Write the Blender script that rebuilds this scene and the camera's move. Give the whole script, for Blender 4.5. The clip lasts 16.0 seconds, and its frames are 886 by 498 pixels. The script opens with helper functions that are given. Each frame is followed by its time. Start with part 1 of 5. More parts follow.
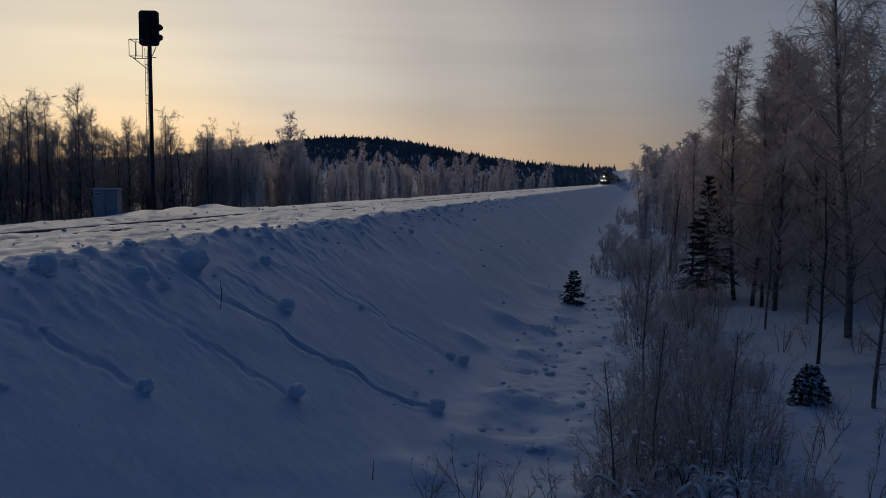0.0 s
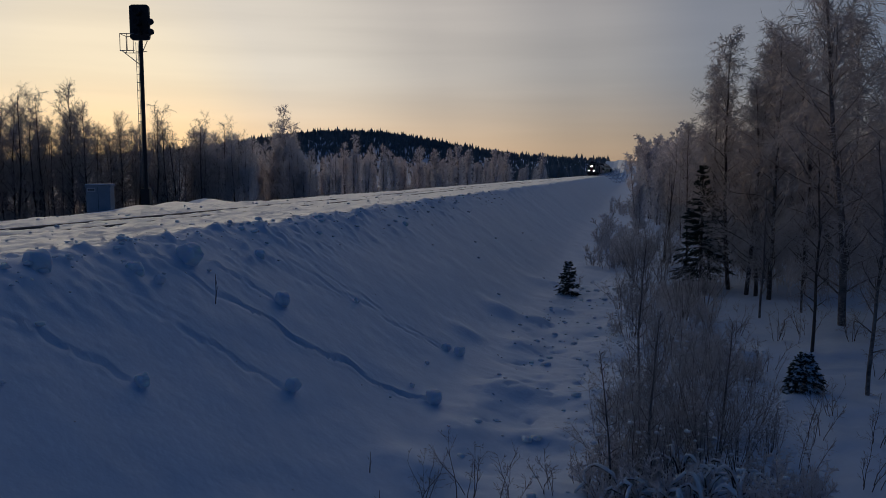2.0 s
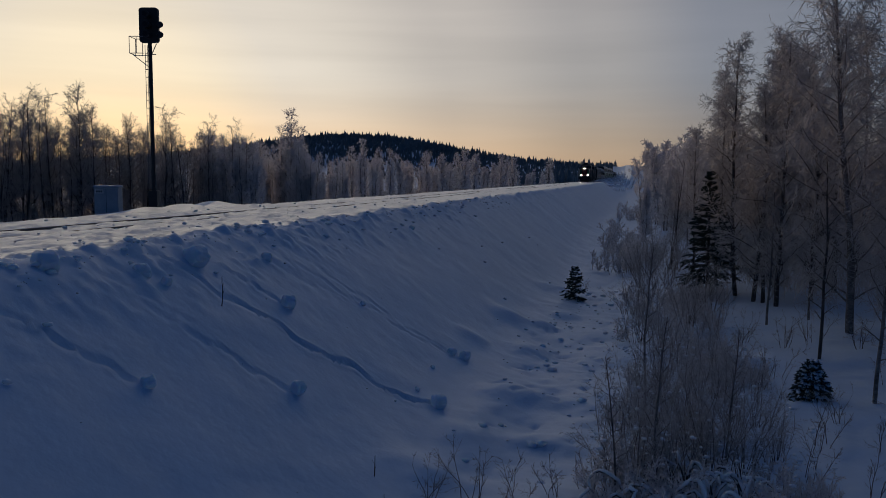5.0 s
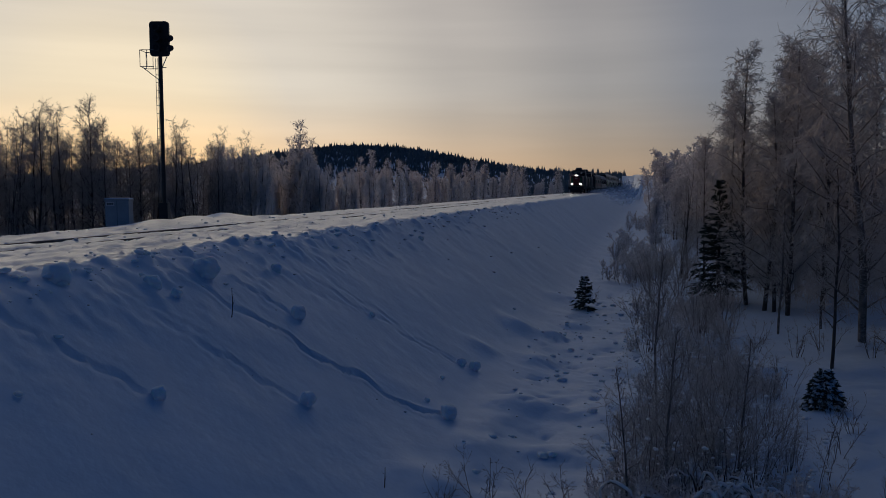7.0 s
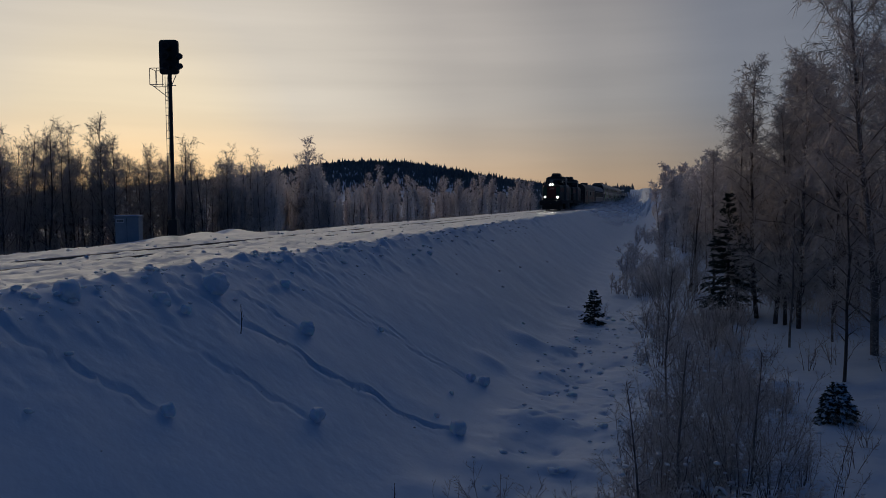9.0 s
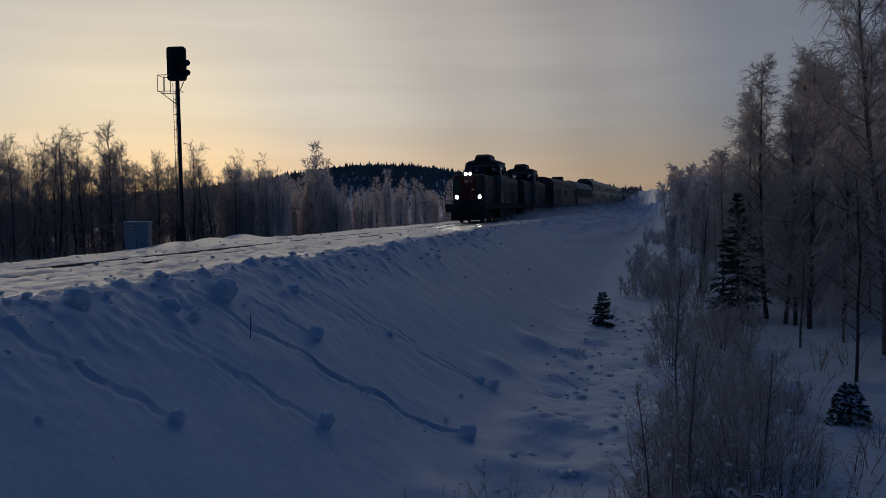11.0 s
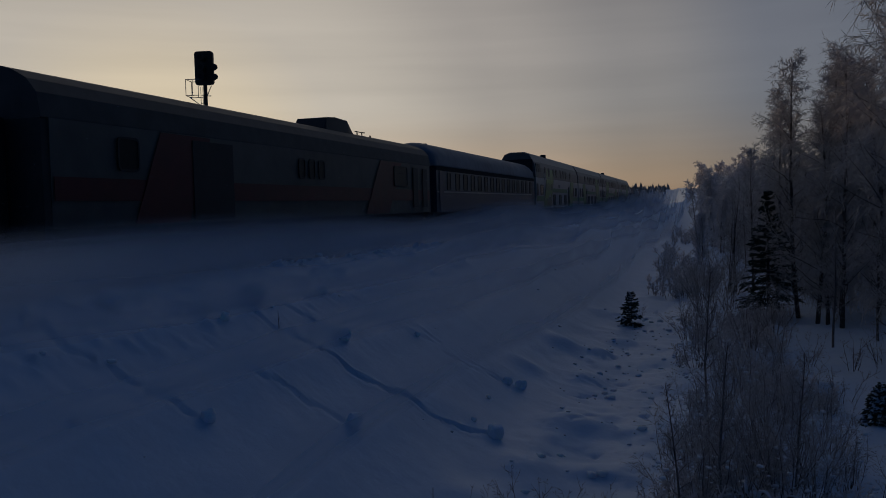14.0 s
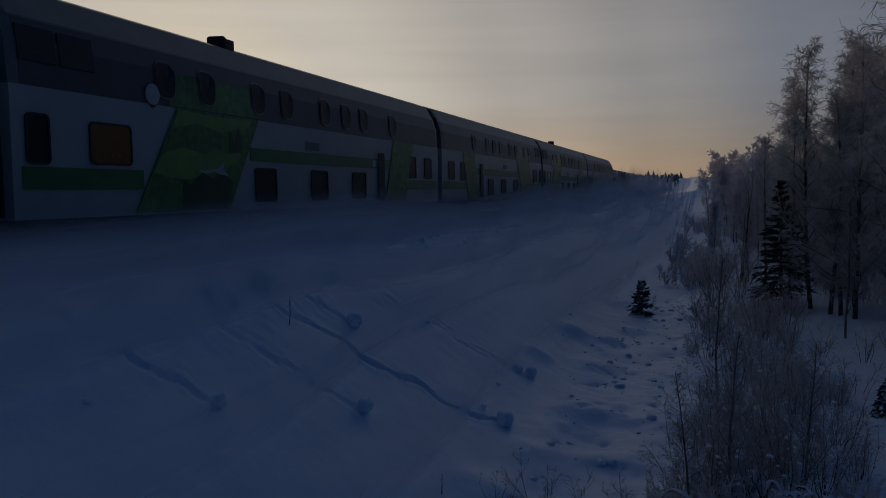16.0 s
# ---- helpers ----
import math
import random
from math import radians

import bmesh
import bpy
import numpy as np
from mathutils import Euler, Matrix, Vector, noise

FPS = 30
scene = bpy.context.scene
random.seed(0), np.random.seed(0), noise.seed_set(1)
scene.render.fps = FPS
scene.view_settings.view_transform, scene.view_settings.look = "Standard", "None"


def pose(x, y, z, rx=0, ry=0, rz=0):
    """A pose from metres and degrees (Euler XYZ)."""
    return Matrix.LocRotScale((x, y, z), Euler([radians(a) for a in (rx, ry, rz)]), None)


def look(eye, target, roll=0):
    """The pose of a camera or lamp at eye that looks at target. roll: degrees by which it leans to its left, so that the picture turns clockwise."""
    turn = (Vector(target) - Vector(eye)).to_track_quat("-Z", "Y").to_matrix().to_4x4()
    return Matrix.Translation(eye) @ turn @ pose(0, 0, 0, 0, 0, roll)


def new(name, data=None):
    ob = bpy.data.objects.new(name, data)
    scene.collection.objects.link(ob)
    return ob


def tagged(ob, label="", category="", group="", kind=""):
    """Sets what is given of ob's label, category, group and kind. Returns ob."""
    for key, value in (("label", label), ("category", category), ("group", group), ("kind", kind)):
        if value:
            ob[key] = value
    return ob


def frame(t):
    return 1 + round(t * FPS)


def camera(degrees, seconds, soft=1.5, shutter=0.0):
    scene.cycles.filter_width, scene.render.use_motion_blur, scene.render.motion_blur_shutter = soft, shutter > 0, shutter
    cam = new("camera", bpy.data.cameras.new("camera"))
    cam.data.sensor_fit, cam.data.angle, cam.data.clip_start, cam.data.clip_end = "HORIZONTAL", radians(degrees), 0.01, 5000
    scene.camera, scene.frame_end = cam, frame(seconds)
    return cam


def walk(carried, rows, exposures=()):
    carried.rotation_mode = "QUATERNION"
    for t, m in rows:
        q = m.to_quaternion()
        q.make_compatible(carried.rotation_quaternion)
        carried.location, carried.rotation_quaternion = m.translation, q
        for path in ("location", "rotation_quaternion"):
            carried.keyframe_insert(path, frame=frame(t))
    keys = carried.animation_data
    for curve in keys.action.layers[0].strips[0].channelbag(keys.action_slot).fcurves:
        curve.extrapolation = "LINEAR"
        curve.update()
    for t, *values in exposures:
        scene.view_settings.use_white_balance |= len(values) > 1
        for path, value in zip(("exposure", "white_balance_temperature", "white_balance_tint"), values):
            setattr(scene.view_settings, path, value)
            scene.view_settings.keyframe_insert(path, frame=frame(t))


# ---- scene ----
EXPOSURES = [(0, -0.05), (3.5, 0.12), (6, 0.08), (8, -0.08), (11, -0.1), (12, -0.25), (13, -0.44), (14, -0.5), (15.5, -0.5), (16, -0.38)]
SKY = 0.02
HAZE_POWER = 0.92
# World: x across the railway, y along it (the train comes from +y), z = 0 at the rail heads.
TRACK = -13.43
EYE_Z = 1.29
cam = camera(58.58, 16.0, soft=0.9)
# seconds, yaw, pitch, roll of the hand-held camera, which stays on its spot
TURNS = [
    (0, 13.80, -4.97, -0.47),
    (0.5, 13.93, -5.20, -0.11),
    (1, 13.99, -5.36, 0.24),
    (1.5, 13.80, -5.61, 0.18),
    (2, 13.36, -5.53, 0.09),
    (2.5, 13.54, -5.53, -0.03),
    (3, 13.46, -5.71, -0.14),
    (3.5, 13.48, -5.39, -0.20),
    (6, 14.22, -5.05, -0.14),
    (6.5, 14.37, -4.72, 0.00),
    (7, 14.50, -4.48, 0.04),
    (7.5, 14.65, -4.17, 0.09),
    (8, 14.80, -4.04, 0.13),
    (8.5, 14.92, -3.53, 0.26),
    (11, 15.64, -3.16, 1.02),
    (11.5, 15.93, -2.90, 0.94),
    (12, 16.16, -2.87, 1.13),
    (12.5, 16.38, -3.00, 1.16),
    (13, 16.60, -3.10, 1.26),
    (13.5, 16.97, -2.88, 1.30),
    (14, 17.52, -3.07, 1.52),
    (14.5, 17.89, -3.35, 1.44),
    (15, 18.07, -3.65, 1.24),
    (15.5, 18.21, -3.90, 1.13),
    (16, 18.35, -3.99, 1.08)]
walk(cam, [(t, pose(0, 0, EYE_Z, 90 + p, r, y)) for t, y, p, r in TURNS], EXPOSURES)

# ---------------------------------------------------------------- light
SUN_YAW, SUN_EL = 37.0, 2.0          # degrees left of +y, degrees above the horizon
sun_dir = Vector((-math.sin(radians(SUN_YAW)) * math.cos(radians(SUN_EL)), math.cos(radians(SUN_YAW)) * math.cos(radians(SUN_EL)), math.sin(radians(SUN_EL))))
world = bpy.data.worlds.new("dusk_sky")
scene.world = world
world.use_nodes = True
wn, wl = world.node_tree.nodes, world.node_tree.links
wn.clear()


def wnode(kind, **values):
    n = wn.new(kind)
    for key, value in values.items():
        n.inputs[key.replace("_", " ")].default_value = value
    return n


sky = wn.new("ShaderNodeTexSky")
sky.sky_type = "NISHITA"
sky.sun_disc = False
sky.sun_elevation = radians(SUN_EL)
sky.sun_rotation = radians(-SUN_YAW)
sky.altitude, sky.air_density, sky.dust_density, sky.ozone_density = 150, 1.0, 0.5, 4.0
wco = wn.new("ShaderNodeTexCoord")
# winter haze: pale round the sun, through grey to deep blue on the far side of the sky
toward = wn.new("ShaderNodeVectorMath")
toward.operation = "DOT_PRODUCT"
toward.inputs[1].default_value = sun_dir
wl.new(wco.outputs["Generated"], toward.inputs[0])
pos = wnode("ShaderNodeMapRange", From_Min=-1.0, From_Max=1.0)
wl.new(toward.outputs["Value"], pos.inputs["Value"])
ramp = wn.new("ShaderNodeValToRGB")
HAZE = ((0.0, (0.002, 0.014, 0.056)), (0.42, (0.003, 0.019, 0.070)), (0.63, (0.012, 0.036, 0.096)), (0.785, (0.118, 0.145, 0.200)), (0.865, (0.215, 0.222, 0.255)), (0.915, (0.35, 0.325, 0.31)), (0.955, (0.50, 0.45, 0.40)), (0.988, (0.72, 0.645, 0.54)), (1.0, (0.92, 0.77, 0.53)))
ramp.color_ramp.interpolation = "EASE"
while len(ramp.color_ramp.elements) < len(HAZE):
    ramp.color_ramp.elements.new(0.5)
for e, (p, c) in zip(ramp.color_ramp.elements, HAZE):
    e.position, e.color = p, (*c, 1)
wl.new(pos.outputs["Result"], ramp.inputs["Fac"])
# the warm band low over the horizon
split = wn.new("ShaderNodeSeparateXYZ")
wl.new(wco.outputs["Generated"], split.inputs["Vector"])
low = wnode("ShaderNodeMapRange", From_Min=0.0, From_Max=0.13, To_Min=1.0, To_Max=0.0)
low.interpolation_type = "SMOOTHSTEP"
wl.new(split.outputs["Z"], low.inputs["Value"])
warm = wn.new("ShaderNodeMix")
warm.data_type, warm.blend_type = "RGBA", "MULTIPLY"
warm.inputs["B"].default_value = (1.16, 0.90, 0.66, 1)
wl.new(low.outputs["Result"], warm.inputs["Factor"])
wl.new(ramp.outputs["Color"], warm.inputs["A"])
# thin veils of high cloud, drawn out along the horizon
wmap = wnode("ShaderNodeMapping", Scale=(1.1, 1.1, 17.0), Rotation=(radians(4), radians(5), 0))
wnoise = wnode("ShaderNodeTexNoise", Scale=1.5, Detail=4.0)
veil = wnode("ShaderNodeMapRange", From_Min=0.35, From_Max=0.7, To_Min=0.93, To_Max=1.06)
wl.new(wco.outputs["Generated"], wmap.inputs["Vector"])
wl.new(wmap.outputs["Vector"], wnoise.inputs["Vector"])
wl.new(wnoise.outputs["Fac"], veil.inputs["Value"])
veiled = wn.new("ShaderNodeVectorMath")
veiled.operation = "SCALE"
wl.new(warm.outputs["Result"], veiled.inputs[0])
wl.new(veil.outputs["Result"], veiled.inputs["Scale"])
haze = wnode("ShaderNodeBackground", Strength=HAZE_POWER)
wl.new(veiled.outputs["Vector"], haze.inputs["Color"])
clear = wnode("ShaderNodeBackground", Strength=SKY)
wl.new(sky.outputs["Color"], clear.inputs["Color"])
both = wn.new("ShaderNodeAddShader")
wl.new(haze.outputs["Background"], both.inputs[0])
wl.new(clear.outputs["Background"], both.inputs[1])
wout = wn.new("ShaderNodeOutputWorld")
wl.new(both.outputs["Shader"], wout.inputs["Surface"])

sun = new("sun", bpy.data.lights.new("sun", "SUN"))
sun.data.energy, sun.data.angle, sun.data.color = 0.4, radians(0.6), (1.0, 0.62, 0.32)
sun.matrix_world = look(sun_dir * 900, (0, 0, 0))

# ---------------------------------------------------------------- materials
def material(name, colour, rough=0.6, metal=0.0, vary=0.12, scale=8.0, bump=0.0, bump_scale=40.0, second=None, streak=(1, 1, 1), emit=None, power=0.0, spec=0.5):
    """A node material: base colour broken up at two scales, roughness varied, fine relief."""
    m = bpy.data.materials.new(name)
    m.use_nodes = True
    n, l = m.node_tree.nodes, m.node_tree.links
    b = n["Principled BSDF"]
    b.inputs["Roughness"].default_value, b.inputs["Metallic"].default_value = rough, metal
    b.inputs["Specular IOR Level"].default_value = spec
    co = n.new("ShaderNodeTexCoord")
    mp = n.new("ShaderNodeMapping")
    mp.inputs["Scale"].default_value = streak
    l.new(co.outputs["Object"], mp.inputs["Vector"])
    coarse, fine = n.new("ShaderNodeTexNoise"), n.new("ShaderNodeTexNoise")
    coarse.inputs["Scale"].default_value, coarse.inputs["Detail"].default_value = scale * 0.12, 3.0
    fine.inputs["Scale"].default_value, fine.inputs["Detail"].default_value = scale, 5.0
    for t in (coarse, fine):
        l.new(mp.outputs["Vector"], t.inputs["Vector"])
    add = n.new("ShaderNodeMath")
    add.operation = "ADD"
    l.new(coarse.outputs["Fac"], add.inputs[0])
    l.new(fine.outputs["Fac"], add.inputs[1])
    rng = n.new("ShaderNodeMapRange")
    rng.inputs["From Min"].default_value, rng.inputs["From Max"].default_value = 0.7, 1.3
    l.new(add.outputs["Value"], rng.inputs["Value"])
    mix = n.new("ShaderNodeMix")
    mix.data_type = "RGBA"
    other = second or tuple(c * (1 - 2 * vary) for c in colour)
    mix.inputs["A"].default_value = (*other, 1)
    mix.inputs["B"].default_value = (*colour, 1)
    l.new(rng.outputs["Result"], mix.inputs["Factor"])
    l.new(mix.outputs["Result"], b.inputs["Base Color"])
    if bump:
        bn = n.new("ShaderNodeTexNoise")
        bn.inputs["Scale"].default_value, bn.inputs["Detail"].default_value = bump_scale, 6.0
        l.new(mp.outputs["Vector"], bn.inputs["Vector"])
        bp = n.new("ShaderNodeBump")
        bp.inputs["Strength"].default_value, bp.inputs["Distance"].default_value = 0.7, bump
        l.new(bn.outputs["Fac"], bp.inputs["Height"])
        l.new(bp.outputs["Normal"], b.inputs["Normal"])
    if emit:
        b.inputs["Emission Color"].default_value, b.inputs["Emission Strength"].default_value = (*emit, 1), power
    return m


def glass_material(name, tint, rough=0.05):
    m = bpy.data.materials.new(name)
    m.use_nodes = True
    b = m.node_tree.nodes["Principled BSDF"]
    b.inputs["Base Color"].default_value = (*tint, 1)
    b.inputs["Roughness"].default_value = rough
    b.inputs["Transmission Weight"].default_value = 1.0
    b.inputs["IOR"].default_value = 1.05
    return m


SNOW = material("snow", (0.70, 0.81, 0.93), 0.5, vary=0.035, scale=5.0, bump=0.014, bump_scale=6.0, spec=0.7)
# less blue copy of the snow; gloss and coat added to brighten the deck with sky glow
DECK = material("sky_sheen_snow", (0.74, 0.77, 0.83), 0.33, vary=0.10, scale=9.0, bump=0.02, bump_scale=9.0, spec=1.0)
deck_shader = DECK.node_tree.nodes["Principled BSDF"]
deck_shader.inputs["Coat Weight"].default_value, deck_shader.inputs["Coat Roughness"].default_value, deck_shader.inputs["Coat IOR"].default_value = 0.7, 0.30, 1.6
FLAKE = material("blown_snow", (0.78, 0.82, 0.88), 0.9, vary=0.03, spec=0.1)
BARK = material("birch_bark", (0.13, 0.11, 0.10), 0.85, scale=14.0, bump=0.01, second=(0.05, 0.042, 0.038), streak=(1, 1, 0.35), spec=0.2)
PALE_BARK = material("pale_birch_bark", (0.34, 0.31, 0.29), 0.8, scale=9.0, bump=0.01, second=(0.06, 0.05, 0.045), streak=(1, 1, 2.2), spec=0.2)


def frosted(name, light, dark, scale, glow):
    """Hoar-frosted twigs: pale ice over brown wood that also lets light through."""
    m = material(name, light, 0.8, scale=scale, second=dark, spec=0.2)
    n, l = m.node_tree.nodes, m.node_tree.links
    b, out = n["Principled BSDF"], n["Material Output"]
    back, mix = n.new("ShaderNodeBsdfTranslucent"), n.new("ShaderNodeMixShader")
    l.new(b.inputs["Base Color"].links[0].from_socket, back.inputs["Color"])
    mix.inputs["Fac"].default_value = glow
    l.new(b.outputs["BSDF"], mix.inputs[1])
    l.new(back.outputs["BSDF"], mix.inputs[2])
    l.new(mix.outputs["Shader"], out.inputs["Surface"])
    return m


# paler copy of the snow that lifts the shaded sides of lumps and crumbs
LUMP = material("brightened_lump_snow", (0.84, 0.88, 0.94), 0.6, vary=0.03, scale=6.0, bump=0.02, bump_scale=9.0, spec=0.4)
lump_shader = LUMP.node_tree.nodes["Principled BSDF"]
lump_shader.inputs["Subsurface Weight"].default_value, lump_shader.inputs["Subsurface Scale"].default_value = 1.0, 0.10
lump_shader.inputs["Subsurface Radius"].default_value = (0.7, 0.85, 1.0)
FROST_MID = frosted("hoary_twig", (0.70, 0.69, 0.69), (0.42, 0.40, 0.385), 2.5, 0.62)
FROST = frosted("frosted_twig", (0.58, 0.57, 0.575), (0.31, 0.285, 0.27), 3.0, 0.6)
# thick frost, its colour also raised for light scattering forward through the crowns
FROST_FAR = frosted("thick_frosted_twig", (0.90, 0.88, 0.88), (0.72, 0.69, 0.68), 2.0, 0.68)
TWIG = material("bare_twig", (0.15, 0.125, 0.115), 0.85, scale=5.0, second=(0.07, 0.06, 0.055), spec=0.2)
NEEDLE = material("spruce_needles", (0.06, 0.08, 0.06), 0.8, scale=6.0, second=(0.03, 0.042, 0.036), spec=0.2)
# base colour lightened to grey: the distance haze over the hill is put into it
CONIFER = material("hazed_conifers", (0.30, 0.32, 0.32), 0.9, scale=0.12, second=(0.15, 0.17, 0.165), spec=0.1)
STEEL = material("rail_steel", (0.30, 0.29, 0.29), 0.55, 0.5, scale=6.0, second=(0.14, 0.11, 0.10))
BLACK = material("black_paint", (0.02, 0.02, 0.022), 0.55, scale=6.0, second=(0.035, 0.033, 0.032), bump=0.003)
GALV = material("galvanised_steel", (0.32, 0.33, 0.34), 0.5, 0.6, scale=10.0, second=(0.22, 0.22, 0.23))
GREY_BOX = material("grey_cabinet_paint", (0.34, 0.38, 0.41), 0.5, scale=5.0, second=(0.26, 0.30, 0.33), bump=0.002)
UNDER = material("sooty_underframe", (0.026, 0.022, 0.019), 0.8, scale=7.0, second=(0.04, 0.036, 0.032), bump=0.006)
RED = material("red_loco_paint", (0.12, 0.016, 0.012), 0.5, scale=3.0, second=(0.07, 0.014, 0.012), bump=0.002)
GREEN = material("green_loco_paint", (0.012, 0.085, 0.05), 0.5, scale=3.0, second=(0.01, 0.05, 0.03), bump=0.002)
GREY = material("grey_loco_paint", (0.046, 0.043, 0.039), 0.55, scale=3.0, second=(0.026, 0.024, 0.021), bump=0.002)
CAB_GREY = material("light_grey_cab_paint", (0.21, 0.20, 0.19), 0.5, scale=2.0, second=(0.13, 0.125, 0.115), bump=0.002)
ROOF = material("snow_dusted_roof", (0.26, 0.28, 0.31), 0.6, scale=2.0, second=(0.16, 0.17, 0.18), bump=0.006)
RAILING = material("dark_painted_rail", (0.07, 0.07, 0.072), 0.6, scale=8.0, second=(0.04, 0.04, 0.04))
DARK_ROOF = material("dark_roof", (0.048, 0.044, 0.039), 0.6, scale=2.5, second=(0.08, 0.076, 0.07), bump=0.004)
WHITE = material("white_coach_paint", (0.50, 0.48, 0.43), 0.4, scale=1.6, second=(0.41, 0.39, 0.35))
OLD_WHITE = material("soiled_white_paint", (0.145, 0.13, 0.108), 0.5, scale=1.6, second=(0.09, 0.08, 0.066))
COACH_RED = material("red_coach_band", (0.16, 0.022, 0.02), 0.45, scale=2.0, second=(0.11, 0.02, 0.018))
COACH_GREEN = material("green_coach_band", (0.05, 0.22, 0.06), 0.4, scale=2.0, second=(0.04, 0.17, 0.05))
PICTURE = material("green_picture_panel", (0.16, 0.34, 0.07), 0.4, scale=5.0, second=(0.02, 0.08, 0.025))
UPPER = material("dark_grey_upper_deck", (0.085, 0.08, 0.085), 0.45, scale=1.4, second=(0.06, 0.056, 0.06))
MEADOW = material("pale_green_print", (0.26, 0.42, 0.08), 0.4, scale=4.0, second=(0.13, 0.30, 0.06))
FOREST = material("dark_green_print", (0.015, 0.06, 0.022), 0.4, scale=6.0, second=(0.03, 0.10, 0.03))
SILVER = material("grey_upper_deck", (0.20, 0.19, 0.175), 0.45, scale=1.4, second=(0.15, 0.142, 0.13))
BLUE = material("blue_coach_paint", (0.022, 0.035, 0.085), 0.4, scale=2.0, second=(0.03, 0.042, 0.08))
PALE = material("pale_window_band", (0.15, 0.148, 0.145), 0.45, scale=2.0, second=(0.10, 0.099, 0.097))
BELLOWS = material("rubber_bellows", (0.015, 0.015, 0.016), 0.9, scale=8.0)
PANE = material("dark_window_glass", (0.012, 0.013, 0.014), 0.42, scale=1.0, second=(0.02, 0.02, 0.021), spec=0.25)
CLEAR = glass_material("cab_glass", (0.9, 0.93, 0.92))
WARM_PANE = material("lit_window_glass", (0.05, 0.04, 0.02), 0.15, emit=(1.0, 0.55, 0.18), power=0.004)
LAMP = material("headlamp_glow", (0.9, 0.9, 0.85), 0.3, emit=(1.0, 0.93, 0.80), power=35.0)
LETTER = material("pale_lettering", (0.55, 0.55, 0.50), 0.5)
PLATE = material("white_plate", (0.7, 0.7, 0.68), 0.5)


def haze_material():
    """Powder snow hanging in the air: thins out upwards and in drifting patches."""
    m = bpy.data.materials.new("powder_snow_haze")
    m.use_nodes = True
    n, l = m.node_tree.nodes, m.node_tree.links
    n.clear()
    co = n.new("ShaderNodeTexCoord")
    sep = n.new("ShaderNodeSeparateXYZ")
    l.new(co.outputs["UV"], sep.inputs["Vector"])
    mp = n.new("ShaderNodeMapping")
    mp.inputs["Scale"].default_value = (0.8, 0.22, 0.8)
    l.new(co.outputs["Object"], mp.inputs["Vector"])
    tex = n.new("ShaderNodeTexNoise")
    tex.inputs["Scale"].default_value, tex.inputs["Detail"].default_value = 1.0, 4.0
    l.new(mp.outputs["Vector"], tex.inputs["Vector"])
    patch = n.new("ShaderNodeMapRange")
    patch.inputs["From Min"].default_value, patch.inputs["From Max"].default_value = 0.32, 0.68
    patch.inputs["To Min"].default_value = 0.75
    l.new(tex.outputs["Fac"], patch.inputs["Value"])
    up = n.new("ShaderNodeMapRange")
    up.interpolation_type = "SMOOTHSTEP"
    up.inputs["From Min"].default_value, up.inputs["From Max"].default_value = 1.0, 0.30
    l.new(sep.outputs["Y"], up.inputs["Value"])
    foot = n.new("ShaderNodeMapRange")
    foot.interpolation_type = "SMOOTHSTEP"
    foot.inputs["From Min"].default_value, foot.inputs["From Max"].default_value = 0.0, 0.32
    l.new(sep.outputs["Y"], foot.inputs["Value"])
    a, b, c = (n.new("ShaderNodeMath") for _ in range(3))
    for q in (a, b, c):
        q.operation = "MULTIPLY"
    l.new(patch.outputs["Result"], a.inputs[0])
    l.new(up.outputs["Result"], a.inputs[1])
    l.new(a.outputs["Value"], b.inputs[0])
    l.new(sep.outputs["X"], b.inputs[1])
    l.new(b.outputs["Value"], c.inputs[0])
    l.new(foot.outputs["Result"], c.inputs[1])
    white, through_, air, mix, blend = n.new("ShaderNodeBsdfDiffuse"), n.new("ShaderNodeBsdfTranslucent"), n.new("ShaderNodeBsdfTransparent"), n.new("ShaderNodeMixShader"), n.new("ShaderNodeMixShader")
    white.inputs["Color"].default_value = through_.inputs["Color"].default_value = (0.80, 0.84, 0.90, 1)
    l.new(white.outputs["BSDF"], mix.inputs[1])
    l.new(through_.outputs["BSDF"], mix.inputs[2])
    l.new(c.outputs["Value"], blend.inputs["Fac"])
    l.new(air.outputs["BSDF"], blend.inputs[1])
    l.new(mix.outputs["Shader"], blend.inputs[2])
    out = n.new("ShaderNodeOutputMaterial")
    l.new(blend.outputs["Shader"], out.inputs["Surface"])
    return m


HAZE_MAT = haze_material()

# ---------------------------------------------------------------- mesh helpers
def two_tone(name, wood, fine, bark, frost):
    """One mesh of limbs and twigs, each with its own material."""
    n = len(wood.v)
    me = mesh_of(name, wood.v + fine.v, wood.f + [tuple(i + n for i in f) for f in fine.f], bark)
    me.materials.append(frost)
    me.polygons.foreach_set("material_index", [0] * len(wood.f) + [1] * len(fine.f))
    return me


def mesh_of(name, verts, faces, mat, smooth=False):
    me = bpy.data.meshes.new(name)
    me.from_pydata([tuple(v) for v in verts], [], [tuple(f) for f in faces])
    me.materials.append(mat)
    if smooth:
        me.polygons.foreach_set("use_smooth", [True] * len(me.polygons))
    me.update()
    return me


def thing(name, m, label, category, group="", kind=""):
    ob = new(name)
    ob.matrix_world = m
    ob.empty_display_size = 0.3
    return tagged(ob, label, category, group, kind)


